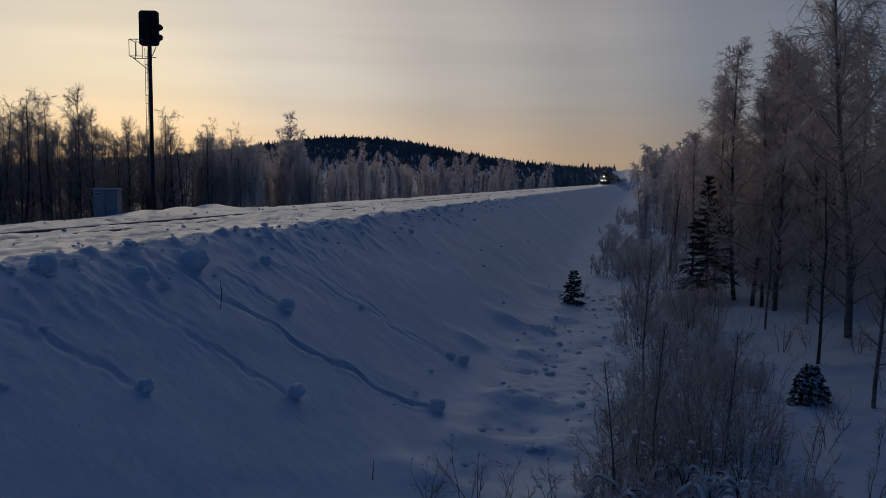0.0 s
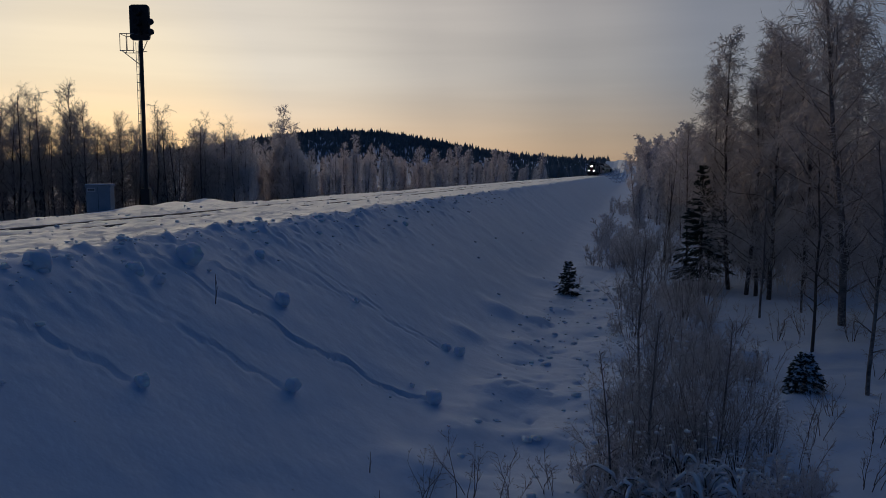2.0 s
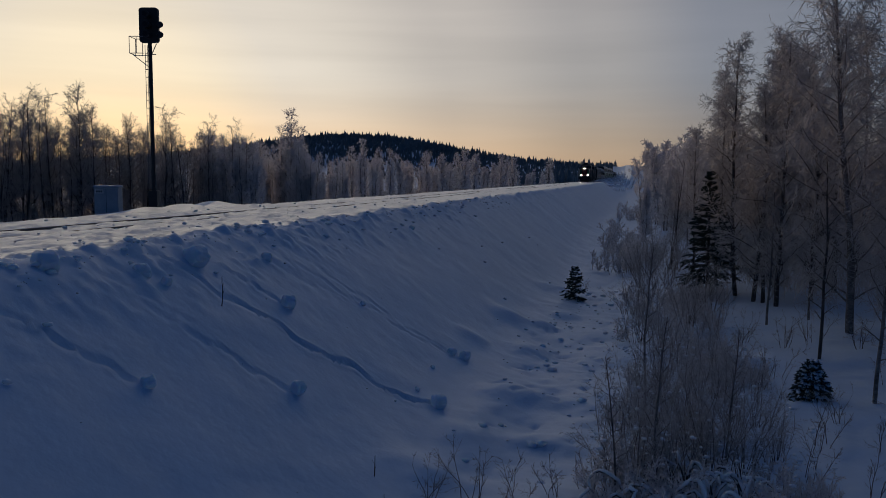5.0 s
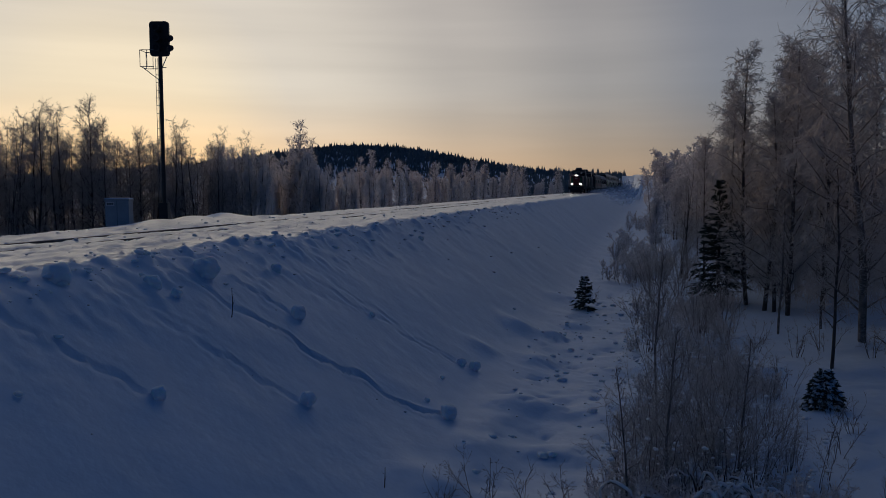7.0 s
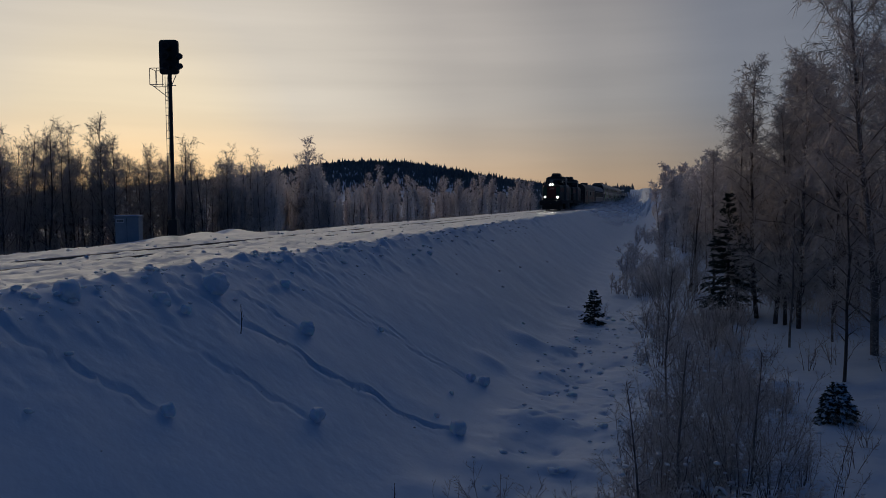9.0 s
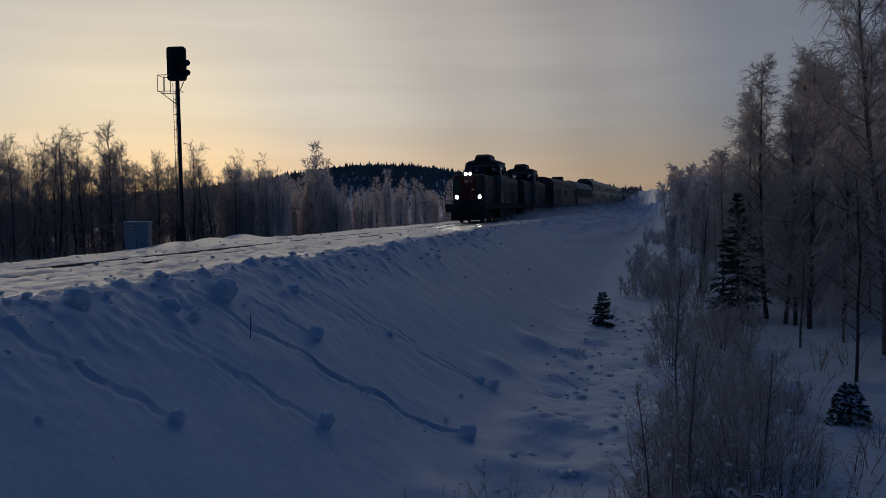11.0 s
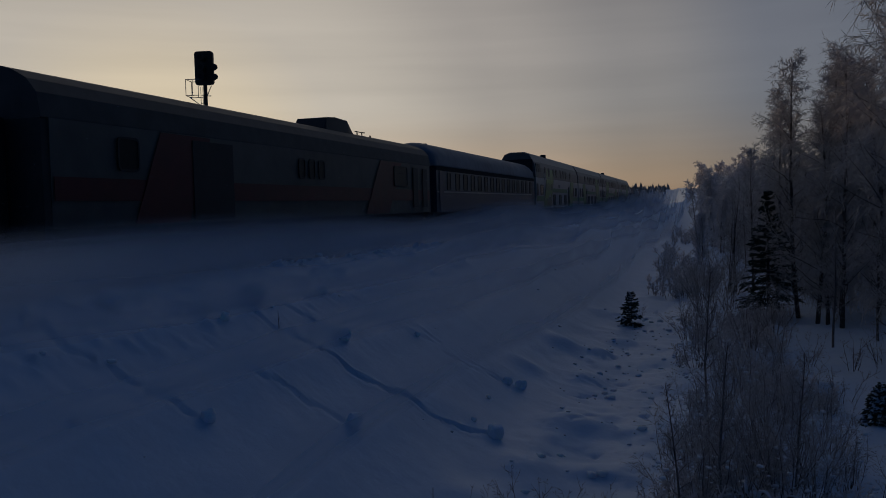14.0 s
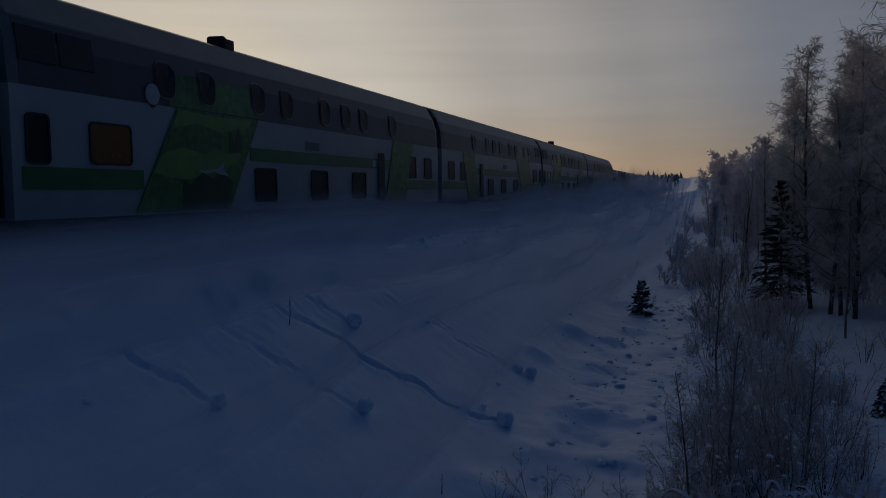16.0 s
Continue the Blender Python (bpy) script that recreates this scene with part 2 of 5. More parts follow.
def part(name, bm, mat, parent, label="", smooth=False):
    """Links a bmesh (or ready mesh) as one mesh object under a thing or a part."""
    if isinstance(bm, bpy.types.Mesh):
        me = bm
    else:
        me = bpy.data.meshes.new(name)
        bmesh.ops.recalc_face_normals(bm, faces=bm.faces[:])
        bm.to_mesh(me)
        bm.free()
        me.materials.append(mat)
        if smooth:
            me.polygons.foreach_set("use_smooth", [True] * len(me.polygons))
    ob = new(name, me)
    ob.parent = parent
    return tagged(ob, label)


def box(bm, x0, x1, y0, y1, z0, z1, bevel=0.0):
    r = bmesh.ops.create_cube(bm, size=1.0)
    for v in r["verts"]:
        v.co = Vector((x0 + (v.co.x + 0.5) * (x1 - x0), y0 + (v.co.y + 0.5) * (y1 - y0), z0 + (v.co.z + 0.5) * (z1 - z0)))
    if bevel:
        edges = {e for v in r["verts"] for e in v.link_edges}
        bmesh.ops.bevel(bm, geom=list(edges), offset=bevel, segments=2, profile=0.7, affect="EDGES")
    return bm


def boxed(*a, **k):
    return box(bmesh.new(), *a, **k)


def rod(bm, a, b, r, sides=8, r2=None):
    a, b = Vector(a), Vector(b)
    turn = (b - a).to_track_quat("Z", "Y").to_matrix().to_4x4()
    bmesh.ops.create_cone(bm, cap_ends=True, segments=sides, radius1=r, radius2=r if r2 is None else r2, depth=(b - a).length,
                          matrix=Matrix.Translation((a + b) / 2) @ turn)
    return bm


def loft(bm, sections):
    """Skin of closed outlines [(points), ...] of equal length, with capped ends."""
    rings = [[bm.verts.new(p) for p in s] for s in sections]
    n = len(rings[0])
    for r, s in zip(rings, rings[1:]):
        for i in range(n):
            bm.faces.new((r[i], r[(i + 1) % n], s[(i + 1) % n], s[i]))
    bm.faces.new(rings[0][::-1])
    bm.faces.new(rings[-1])
    return bm


def along(outline, stations):
    """Outline (x, z) carried along y: stations (y, scale of x, scale of z above the lowest point)."""
    low = min(z for _, z in outline)
    return [[(x * sx, y, low + (z - low) * sz) for x, z in outline] for y, sx, sz in stations]


# ---------------------------------------------------------------- ground
PROFILE = ((-3000, -3.2), (-60, -3.2), (-32, -3.0), (-25, -2.4), (-22, -1.0), (-20.5, -0.45), (-17.6, -0.15), (-15.4, -0.05), (-12, -0.05), (-10.2, -0.04),
           (-9.3, 0.0), (-8.7, -0.34), (-5.2, -3.05), (-4.0, -3.75), (-2.7, -4.05), (-1.2, -4.12), (3, -4.1), (9, -3.8), (40, -3.6), (3000, -3.6))
# grooves that snow rollers left on the bank: start x, y, end x, y, width, depth
GROOVES = ((-8.7, 13.2, -4.15, 16.1, 0.17, 0.13), (-8.0, 11.5, -5.85, 12.72, 0.11, 0.08), (-9.2, 8.5, -6.95, 9.85, 0.11, 0.085),
           (-8.5, 14.5, -7.3, 15.4, 0.12, 0.09), (-8.6, 17.4, -4.75, 20.0, 0.10, 0.07), (-8.6, 18.2, -4.45, 20.3, 0.09, 0.06), (-8.7, 16.0, -6.7, 18.5, 0.07, 0.04),
           (-8.8, 11.2, -7.5, 12.1, 0.09, 0.05))
# hummocks in the ditch and along the track: x, y, radius, height
HUMPS = ((-2.75, 18.6, 1.0, 0.34), (-3.3, 15.2, 0.9, 0.16), (-2.0, 15.9, 0.8, 0.2), (-4.2, 27.0, 0.9, 0.32), (-3.2, 27.5, 0.7, 0.22), (-4.6, 22.5, 0.6, 0.14), (-3.0, 23.5, 0.8, 0.2),
         (-3.6, 13.0, 0.9, 0.2), (-1.4, 12.8, 0.8, 0.2), (-2.6, 30.5, 0.7, 0.2), (-19.4, 33.4, 1.5, 0.30), (-19.0, 30.4, 1.3, 0.20), (-18.8, 27.6, 1.1, 0.16), (-3.6, 36, 1.2, .25),
         (3.2, 24.0, 0.7, 0.25), (2.3, 16.5, 0.8, 0.25), (0.6, 24.5, 0.9, 0.3), (1.6, 28.0, 1.0, 0.35), (0.2, 31.0, 1.0, 0.3))
HILLS = ((-410, 1120, 215, 175, 50), (-130, 1300, 300, 200, 18), (-800, 1150, 330, 250, 30), (380, 1500, 500, 300, 14))


# the same cross-section with its kinks rounded off by wind and drift
_px = np.arange(-30.0, 14.0, 0.05)
_pz = np.interp(_px, [p[0] for p in PROFILE], [p[1] for p in PROFILE])
_k = np.exp(-(np.arange(-24, 25) / 9.0) ** 2)
_pz = np.convolve(np.pad(_pz, 24, mode="edge"), _k / _k.sum(), mode="valid")
PROFILE_X = np.concatenate([[-3000.0, -60.0], _px, [40.0, 3000.0]])
PROFILE_Z = np.concatenate([[-3.2, -3.2], _pz, [-3.6, -3.6]])


def fbm(x, y, seed=0.0, octaves=4):
    """Smooth value noise over arrays."""
    out, amp, tot = np.zeros_like(x), 1.0, 0.0
    for o in range(octaves):
        xi, yi = np.floor(x), np.floor(y)
        fx, fy = x - xi, y - yi
        fx, fy = fx * fx * (3 - 2 * fx), fy * fy * (3 - 2 * fy)
        h = lambda a, b: np.modf(np.abs(np.sin(a * 127.1 + b * 311.7 + seed * 74.7 + o * 17.3) * 43758.5453))[0]
        out += amp * ((h(xi, yi) * (1 - fx) + h(xi + 1, yi) * fx) * (1 - fy) + (h(xi, yi + 1) * (1 - fx) + h(xi + 1, yi + 1) * fx) * fy - 0.5)
        tot += amp
        amp *= 0.5
        x, y = x * 2.03 + 5.1, y * 2.03 + 1.7
    return out / tot


def ground_height(x, y, fine=True):
    x, y = np.asarray(x, float), np.asarray(y, float)
    z = np.interp(x, PROFILE_X, PROFILE_Z)
    # the far side of the formation is wider beside the signal
    z = np.where((x < -17) & (x > -24), z + (0.22 * np.exp(-((y - 29) / 7.0) ** 2)) * np.clip((-x - 17) / 2.5, 0, 1) * np.clip((24 + x) / 2.0, 0, 1), z)
    bank = np.clip((x + 9.6) / 0.8, 0, 1) * np.clip((-2.5 - x) / 2.0, 0, 1)
    floor = np.clip((x + 4.5) / 1.5, 0, 1)
    z = z + bank * (0.30 * fbm(x * 0.35, y * 0.16, 1.0) + 0.07 * fbm(x * 1.6, y * 1.1, 2.0) + 0.020 * fbm(x * 2.7 + y * 0.5, y * 2.2, 15.0))
    z = z + floor * (0.45 * fbm(x * 0.45, y * 0.4, 3.0) + 0.16 * fbm(x * 1.5, y * 1.4, 4.0))
    z = z + np.where(x < -24, 0.9 * fbm(x * 0.08, y * 0.08, 5.0), 0)
    # ploughed ridge and clods on the shoulder
    ridge = np.exp(-((x + 9.1 + 0.5 * fbm(y * 0.25, y * 0.0, 6.0)) / 0.35) ** 2)
    z = z + ridge * (0.06 + 0.62 * np.maximum(fbm(x * 3.2, y * 2.3, 7.0), 0))
    clod = np.clip((x + 10.2) / 0.6, 0, 1) * np.clip((-7.3 - x) / 1.2, 0, 1)
    z = z + clod * (0.42 * np.maximum(fbm(x * 3.6, y * 3.0, 8.0, 4) - 0.10, 0) + 0.30 * np.maximum(fbm(x * 7.5, y * 6.5, 16.0, 2) - 0.12, 0))
    # wind-packed snow over the track, with darker furrows beside the rails
    deck = np.clip((x + 18.5) / 1.0, 0, 1) * np.clip((-9.6 - x) / 0.8, 0, 1)
    z = z + deck * (0.07 * fbm(x * 1.6, y * 0.22, 9.0) + 0.11 * fbm(x * 4.2, y * 1.5, 10.0) + 0.16 * fbm(x * 5.0, y * 0.3, 13.0))
    z = z + deck * (0.04 + 0.09 * np.abs(fbm(x * 6.5 + 0.6 * y, y * 2.6, 17.0, 3)) - 0.16 * np.maximum(fbm(x * 2.2, y * 0.5, 18.0, 3) - 0.08, 0))
    for r in (-0.70, 0.70):
        z = z - (0.085 + 0.12 * np.maximum(fbm(x * 0.5 + r, y * 0.9, 19.0, 3) + 0.1, 0)) * np.exp(-((x - TRACK - r + 0.06 * fbm(y * 0.7, y * 0.0, 20.0)) / 0.13) ** 2)
    for hx, hy, rad, h in HUMPS:
        z = z + h * np.exp(-((x - hx) ** 2 + (y - hy) ** 2) / (rad * rad * 0.5))
    for x0, y0, x1, y1, w, d in GROOVES:
        ux, uy = x1 - x0, y1 - y0
        s = np.clip(((x - x0) * ux + (y - y0) * uy) / (ux * ux + uy * uy), 0, 1)
        wob = 0.10 * np.sin(s * 7.0 + x0) * s * (1 - s) + 0.07 * np.sin(s * 19.0 + y0 * 2) * np.clip(s * (1 - s) * 6, 0, 1) + 0.03 * np.sin(s * 43.0 + y1)
        dist = np.hypot(x - x0 - s * ux + wob * uy / 3, y - y0 - s * uy - wob * ux / 3)
        w = w * 0.40 * (1 + 0.35 * np.sin(s * 29.0 + y0))
        z = z - 0.85 * d * np.exp(-(dist / w) ** 4) * np.clip(0.45 + s * 1.2, 0, 1) + 0.36 * d * np.clip(0.35 + s * 1.4, 0, 1) * np.exp(-((dist - 1.6 * w) / (0.5 * w)) ** 2)
    # footprints wandering along the ditch
    path = np.clip((x + 3.6) / 0.5, 0, 1) * np.clip((-0.4 - x) / 0.6, 0, 1) * np.clip((y - 13) / 3, 0, 1)
    z = z - path * 0.55 * np.maximum(fbm(x * 3.4, y * 2.6, 12.0, 2) - 0.2, 0)
    # the mound from which one looks
    z = np.maximum(z, -0.4 - 0.8 * np.maximum(np.hypot(x, y + 1.5) - 2.0, 0) * (1 + 0.05 * fbm(x, y, 11.0)))
    for hx, hy, sx, sy, h in HILLS:
        z = z + h * np.exp(-((x - hx) / sx) ** 2 - ((y - hy) / sy) ** 2)
    return z


def spaced(*spans):
    out = []
    for a, b, step in spans:
        n = max(1, round((b - a) / step))
        out += [a + (b - a) * i / n for i in range(n)]
    return np.array(out + [spans[-1][1]])


gx = spaced((-3000, -1000, 250), (-1000, -200, 40), (-200, -60, 10), (-60, -24, 1.5), (-24, -18, 0.35), (-18, -10.4, 0.085), (-10.4, -0.4, 0.085), (-0.4, 8, 0.16), (8, 30, 0.8), (30, 200, 10), (200, 1000, 80), (1000, 3000, 250))
gy = spaced((-400, -20, 40), (-20, 7, 1.0), (7, 24, 0.085), (24, 40, 0.16), (40, 80, 0.4), (80, 200, 1.6), (200, 700, 10), (700, 1800, 30), (1800, 4200, 240))
GX, GY = np.meshgrid(gx, gy)
GZ = ground_height(GX, GY)
gverts = np.stack([GX.ravel(), GY.ravel(), GZ.ravel()], 1)
nx, ny = len(gx), len(gy)
idx = (np.arange(ny - 1)[:, None] * nx + np.arange(nx - 1)[None, :]).ravel()
gfaces = np.stack([idx, idx + 1, idx + nx + 1, idx + nx], 1)
gme = bpy.data.meshes.new("ground")
gme.vertices.add(len(gverts))
gme.vertices.foreach_set("co", gverts.ravel())
gme.loops.add(len(gfaces) * 4)
gme.loops.foreach_set("vertex_index", gfaces.ravel())
gme.polygons.add(len(gfaces))
gme.polygons.foreach_set("loop_start", np.arange(0, len(gfaces) * 4, 4))
gme.polygons.foreach_set("use_smooth", np.ones(len(gfaces), bool))
gme.materials.append(SNOW)
gme.materials.append(DECK)
across = gx[idx % nx] + 0.25 * np.sin(gy[idx // nx] * 0.9)
gme.polygons.foreach_set("material_index", ((across > -19.5) & (across < -9.55)).astype(np.int32))
gme.update(calc_edges=True)
gme.validate()
ground = tagged(new("ground", gme), "deep wind-packed snow over a railway embankment, ditch and forest floor", "ground", kind="structure")


def gz_all(xs, ys):
    return ground_height(np.array(xs), np.array(ys))


def gz(x, y):
    return float(ground_height(np.array([x]), np.array([y]))[0])


# ---------------------------------------------------------------- track
track = thing("railway_track", pose(TRACK, 0, 0), "single railway track with steel rails half buried in snow", "railway track", kind="structure")
RAIL = [(-0.035, 0), (0.035, 0), (0.036, -0.03), (0.012, -0.045), (0.012, -0.13), (0.07, -0.15), (-0.07, -0.15), (-0.012, -0.13), (-0.012, -0.045), (-0.036, -0.03)]
for off in (-0.76, 0.76):
    part("rail", loft(bmesh.new(), [[(x + off, y, z) for x, z in RAIL] for y in (-160, 60, 240, 700)]), STEEL, track, "worn steel rail")

# ---------------------------------------------------------------- trees
class Buf:
    def __init__(self):
        self.v, self.f = [], []

    def tube(self, pts, radii, sides):
        base = len(self.v)
        for i, (p, r) in enumerate(zip(pts, radii)):
            d = pts[min(i + 1, len(pts) - 1)] - pts[max(i - 1, 0)]
            d = d / (np.linalg.norm(d) + 1e-9)
            a = np.cross(d, (0.31, 0.87, 0.38))
            a /= np.linalg.norm(a) + 1e-9
            b = np.cross(d, a)
            for k in range(sides):
                t = 2 * math.pi * k / sides
                self.v.append(p + r * (math.cos(t) * a + math.sin(t) * b))
        for i in range(len(pts) - 1):
            for k in range(sides):
                o, q = base + i * sides, base + (i + 1) * sides
                self.f.append((o + k, o + (k + 1) % sides, q + (k + 1) % sides, q + k))

    def blade(self, p, d, w, rng):
        """A thin frosted twig: a narrow blade of ice on wood."""
        n = len(self.v)
        a = np.cross(d, rng.normal(size=3))
        a *= w / (np.linalg.norm(a) + 1e-9)
        m = p + d * 0.45
        self.v += [p, m + a, p + d, m - a]
        self.f.append((n, n + 1, n + 2, n + 3))

    def spike(self, p, d, w, rng):
        """A stout three-sided spike, for snow and needle sprays."""
        n = len(self.v)
        a = np.cross(d, rng.normal(size=3))
        a *= w / (np.linalg.norm(a) + 1e-9)
        c = np.cross(d, a)
        c *= w / (np.linalg.norm(c) + 1e-9)
        m = p + d * 0.45
        self.v += [p, m + a, m - 0.5 * a + 0.87 * c, m - 0.5 * a - 0.87 * c, p + d]
        self.f += [(n, n + 1, n + 2), (n, n + 2, n + 3), (n, n + 3, n + 1), (n + 4, n + 2, n + 1), (n + 4, n + 3, n + 2), (n + 4, n + 1, n + 3)]


def unit(v):
    return v / (np.linalg.norm(v) + 1e-9)


def wander(p, d, length, n, jitter, pull, rng):
    """A crooked branch: n steps from p along d, bent by pull."""
    pts, d = [p], unit(d)
    for _ in range(n):
        d = unit(d + rng.normal(size=3) * jitter + np.array((0, 0, pull)))
        pts.append(pts[-1] + d * length / n)
    return pts, d


def birch_meshes(name, seed, h, limbs=34, subs=9, twigs=6, lean=0.03, spread=0.30, clear=0.18, twig=0.02, droop=-0.12, bark=None, frost=None, stems=1, girth=0.011, taper=0.5, rise0=0.55):
    """Wood and frosted twigs of a birch h metres tall."""
    rng = np.random.default_rng(seed)
    stem, wood, fine = Buf(), Buf(), Buf()
    for s in range(stems):
        base = np.array((rng.normal() * 0.25, rng.normal() * 0.25, -0.4)) if stems > 1 else np.array((0, 0, -0.4))
        hh = h * (1 if s == 0 else rng.uniform(0.6, 0.95))
        trunk, _ = wander(base, np.array((rng.normal() * lean, rng.normal() * lean, 1)), hh + 0.4, 14, 0.035, 0.05, rng)
        rad = [0.012 + (girth * hh) * (1 - i / 14) ** 0.9 for i in range(15)]
        stem.tube(trunk, rad, 6)
        for k in range(max(5, limbs // stems)):
            t = clear + (0.985 - clear) * ((k + rng.uniform(0, 0.9)) / max(5, limbs // stems))
            i = min(13, int(t * 14))
            p = trunk[i] + (trunk[i + 1] - trunk[i]) * (t * 14 - i)
            az = k * 2.4 + rng.uniform(-0.6, 0.6)
            rise = rise0 + 0.9 * t
            L = hh * spread * (1.04 - t) ** taper * rng.uniform(0.6, 1.1) * min(1, 0.55 + (t - clear) * 3)
            pts, d = wander(p, np.array((math.cos(az), math.sin(az), rise)), L, 6, 0.13, 0.02, rng)
            r0 = 0.006 + 0.0042 * hh * (1 - t) ** 0.8 * 0.55
            wood.tube(pts, [r0 * (1 - 0.8 * j / 6) + 0.004 for j in range(7)], 3)
            for j in range(subs):
                u = 0.2 + 0.8 * (j + rng.uniform(0, 1)) / subs
                a = min(5, int(u * 6))
                q = pts[a] + (pts[a + 1] - pts[a]) * (u * 6 - a)
                dd = unit(unit(pts[a + 1] - pts[a]) * 0.8 + rng.normal(size=3) * 0.65)
                l2 = min(L * rng.uniform(0.26, 0.58) * (1.15 - 0.4 * u) + 0.15, 0.075 * hh)
                sp, _ = wander(q, dd, l2, 3, 0.16, droop, rng)
                fine.tube(sp, [twig * 0.55, twig * 0.5, twig * 0.42, twig * 0.25], 3)
                for m in range(twigs):
                    v = rng.uniform(0.15, 1) * 3
                    b = min(2, int(v))
                    w = sp[b] + (sp[b + 1] - sp[b]) * (v - b)
                    fine.blade(w, unit(unit(sp[b + 1] - sp[b]) * 0.7 + rng.normal(size=3) * 0.6 + np.array((0, 0, droop * 2.5))) * l2 * rng.uniform(0.3, 0.65), twig * rng.uniform(0.35, 0.6), rng)
    return mesh_of("trunk", stem.v, stem.f, bark or BARK, True), two_tone("crown", wood, fine, bark or BARK, frost or FROST)


def shrub_meshes(seed, h, stems=14, spread=0.45, twigs=26, twig=0.011, frost=None):
    rng = np.random.default_rng(seed)
    wood, fine = Buf(), Buf()
    for s in range(stems):
        az, r = rng.uniform(0, 6.28), spread * rng.uniform(0, 0.8)
        d = np.array((math.cos(az) * 0.24 + rng.normal() * 0.14, math.sin(az) * 0.24 + rng.normal() * 0.14, 1.1))
        L = h * rng.uniform(0.55, 1.05)
        pts, _ = wander(np.array((math.cos(az) * r, math.sin(az) * r, -0.15)), d, L, 7, 0.13, 0.05, rng)
        wood.tube(pts, [0.013 * (1 - 0.82 * j / 7) * (0.6 + h * 0.16) for j in range(8)], 4)
        for j in range(twigs):
            u = rng.uniform(0.22, 1) * 7
            a = min(6, int(u))
            q = pts[a] + (pts[a + 1] - pts[a]) * (u - a)
            dd = unit(unit(pts[a + 1] - pts[a]) * 0.9 + rng.normal(size=3) * 0.55)
            l2 = L * rng.uniform(0.10, 0.26)
            sp, e = wander(q, dd, l2, 2, 0.15, 0.03, rng)
            fine.tube(sp, [twig * 0.5, twig * 0.42, twig * 0.2], 3)
            for m in range(6):
                fine.blade(sp[1] + (sp[2] - sp[1]) * rng.uniform(-0.6, 0.9), unit(e + rng.normal(size=3) * 0.6) * l2 * rng.uniform(0.25, 0.55), twig * rng.uniform(0.3, 0.55), rng)
    return mesh_of("stem_clump", wood.v, wood.f, TWIG, True), mesh_of("crown", fine.v, fine.f, frost or FROST)


def spruce_meshes(seed, h, width, whorls=22, per=9, needles=9, snow=0.0):
    rng = np.random.default_rng(seed)
    stem, wood, fine, white = Buf(), Buf(), Buf(), Buf()
    trunk, _ = wander(np.array((0, 0, -0.3)), np.array((0, 0, 1.0)), h + 0.3, 8, 0.012, 0.03, rng)
    stem.tube(trunk, [0.014 * h * (1 - i / 8.3) + 0.006 for i in range(9)], 6)
    for k in range(whorls):
        t = 0.05 + 0.94 * k / whorls
        for b in range(per):
            az = rng.uniform(0, 6.28)
            L = width * (1 - t) ** 0.85 * rng.uniform(0.65, 1.1) + 0.05
            p = np.array((0, 0, h * (t + rng.uniform(-0.012, 0.012))))
            pts, d = wander(p, np.array((math.cos(az), math.sin(az), -0.12 + 0.75 * t)), L, 4, 0.06, -0.05 if t < 0.7 else 0.03, rng)
            wood.tube(pts, [0.006 * h * 0.4 * (1 - j / 4.4) + 0.003 for j in range(5)], 3)
            side = np.array((-math.sin(az), math.cos(az), 0))
            for j in range(needles):
                u = rng.uniform(0.12, 1) * 4
                a = min(3, int(u))
                q = pts[a] + (pts[a + 1] - pts[a]) * (u - a)
                dd = unit(d * 0.7 + side * rng.uniform(-1, 1) + np.array((0, 0, rng.uniform(-0.5, 0.1))))
                fine.spike(q, dd * (0.22 * L + 0.10) * rng.uniform(0.7, 1.2), 0.028 + 0.012 * L, rng)
                if rng.uniform() < snow:
                    white.spike(q + np.array((0, 0, 0.02)), dd * (0.2 * L + 0.08), 0.045 + 0.02 * L, rng)
    out = [mesh_of("trunk", stem.v, stem.f, BARK, True), two_tone("crown", wood, fine, BARK, NEEDLE)]
    if snow and white.f:
        out.append(mesh_of("snow_cap", white.v, white.f, SNOW, True))
    return out


def plant(name, meshes, x, y, label, category, group="", turn=0.0, size=1.0, z=None):
    top = thing(name, pose(x, y, gz(x, y) if z is None else z, 0, 0, turn), label, category, group)
    top.scale = (size, size, size)
    for me in meshes:
        ob = new(me.name.split(".")[0], me)
        ob.parent = top
        if ob.name.startswith("snow_cap"):
            tagged(ob, "clumps of snow on the branches", kind="stuff")
    return top


rnd = random.Random(7)
B_TALL = [birch_meshes("tall", 11 + i, 11.5, limbs=52, subs=12, twigs=12, spread=0.20, clear=0.09, twig=0.021, girth=0.0085, frost=FROST_MID, taper=0.42, rise0=0.7) for i in range(4)]
B_BROAD = [birch_meshes("broad", 31 + i, 14.0, limbs=60, subs=15, twigs=14, spread=0.29, clear=0.08, twig=0.020, droop=-0.2, bark=PALE_BARK, girth=0.0095, frost=FROST_MID) for i in range(2)]
B_THIN = [birch_meshes("thin", 51 + i, 6.0, limbs=24, subs=6, twigs=5, spread=0.17, clear=0.22, twig=0.013, girth=0.0075, bark=PALE_BARK if i else BARK) for i in range(3)]
B_LEFT = [birch_meshes("left", 71 + i, 10.0, limbs=38, subs=10, twigs=9, girth=0.0075, spread=0.27, clear=0.10, twig=0.024, frost=FROST_MID, stems=1 + i % 3, taper=0.28, rise0=1.0, droop=-0.05) for i in range(6)]
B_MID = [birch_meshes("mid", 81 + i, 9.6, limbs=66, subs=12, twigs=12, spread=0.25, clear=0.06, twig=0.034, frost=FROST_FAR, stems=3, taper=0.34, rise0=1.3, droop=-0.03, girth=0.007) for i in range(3)]
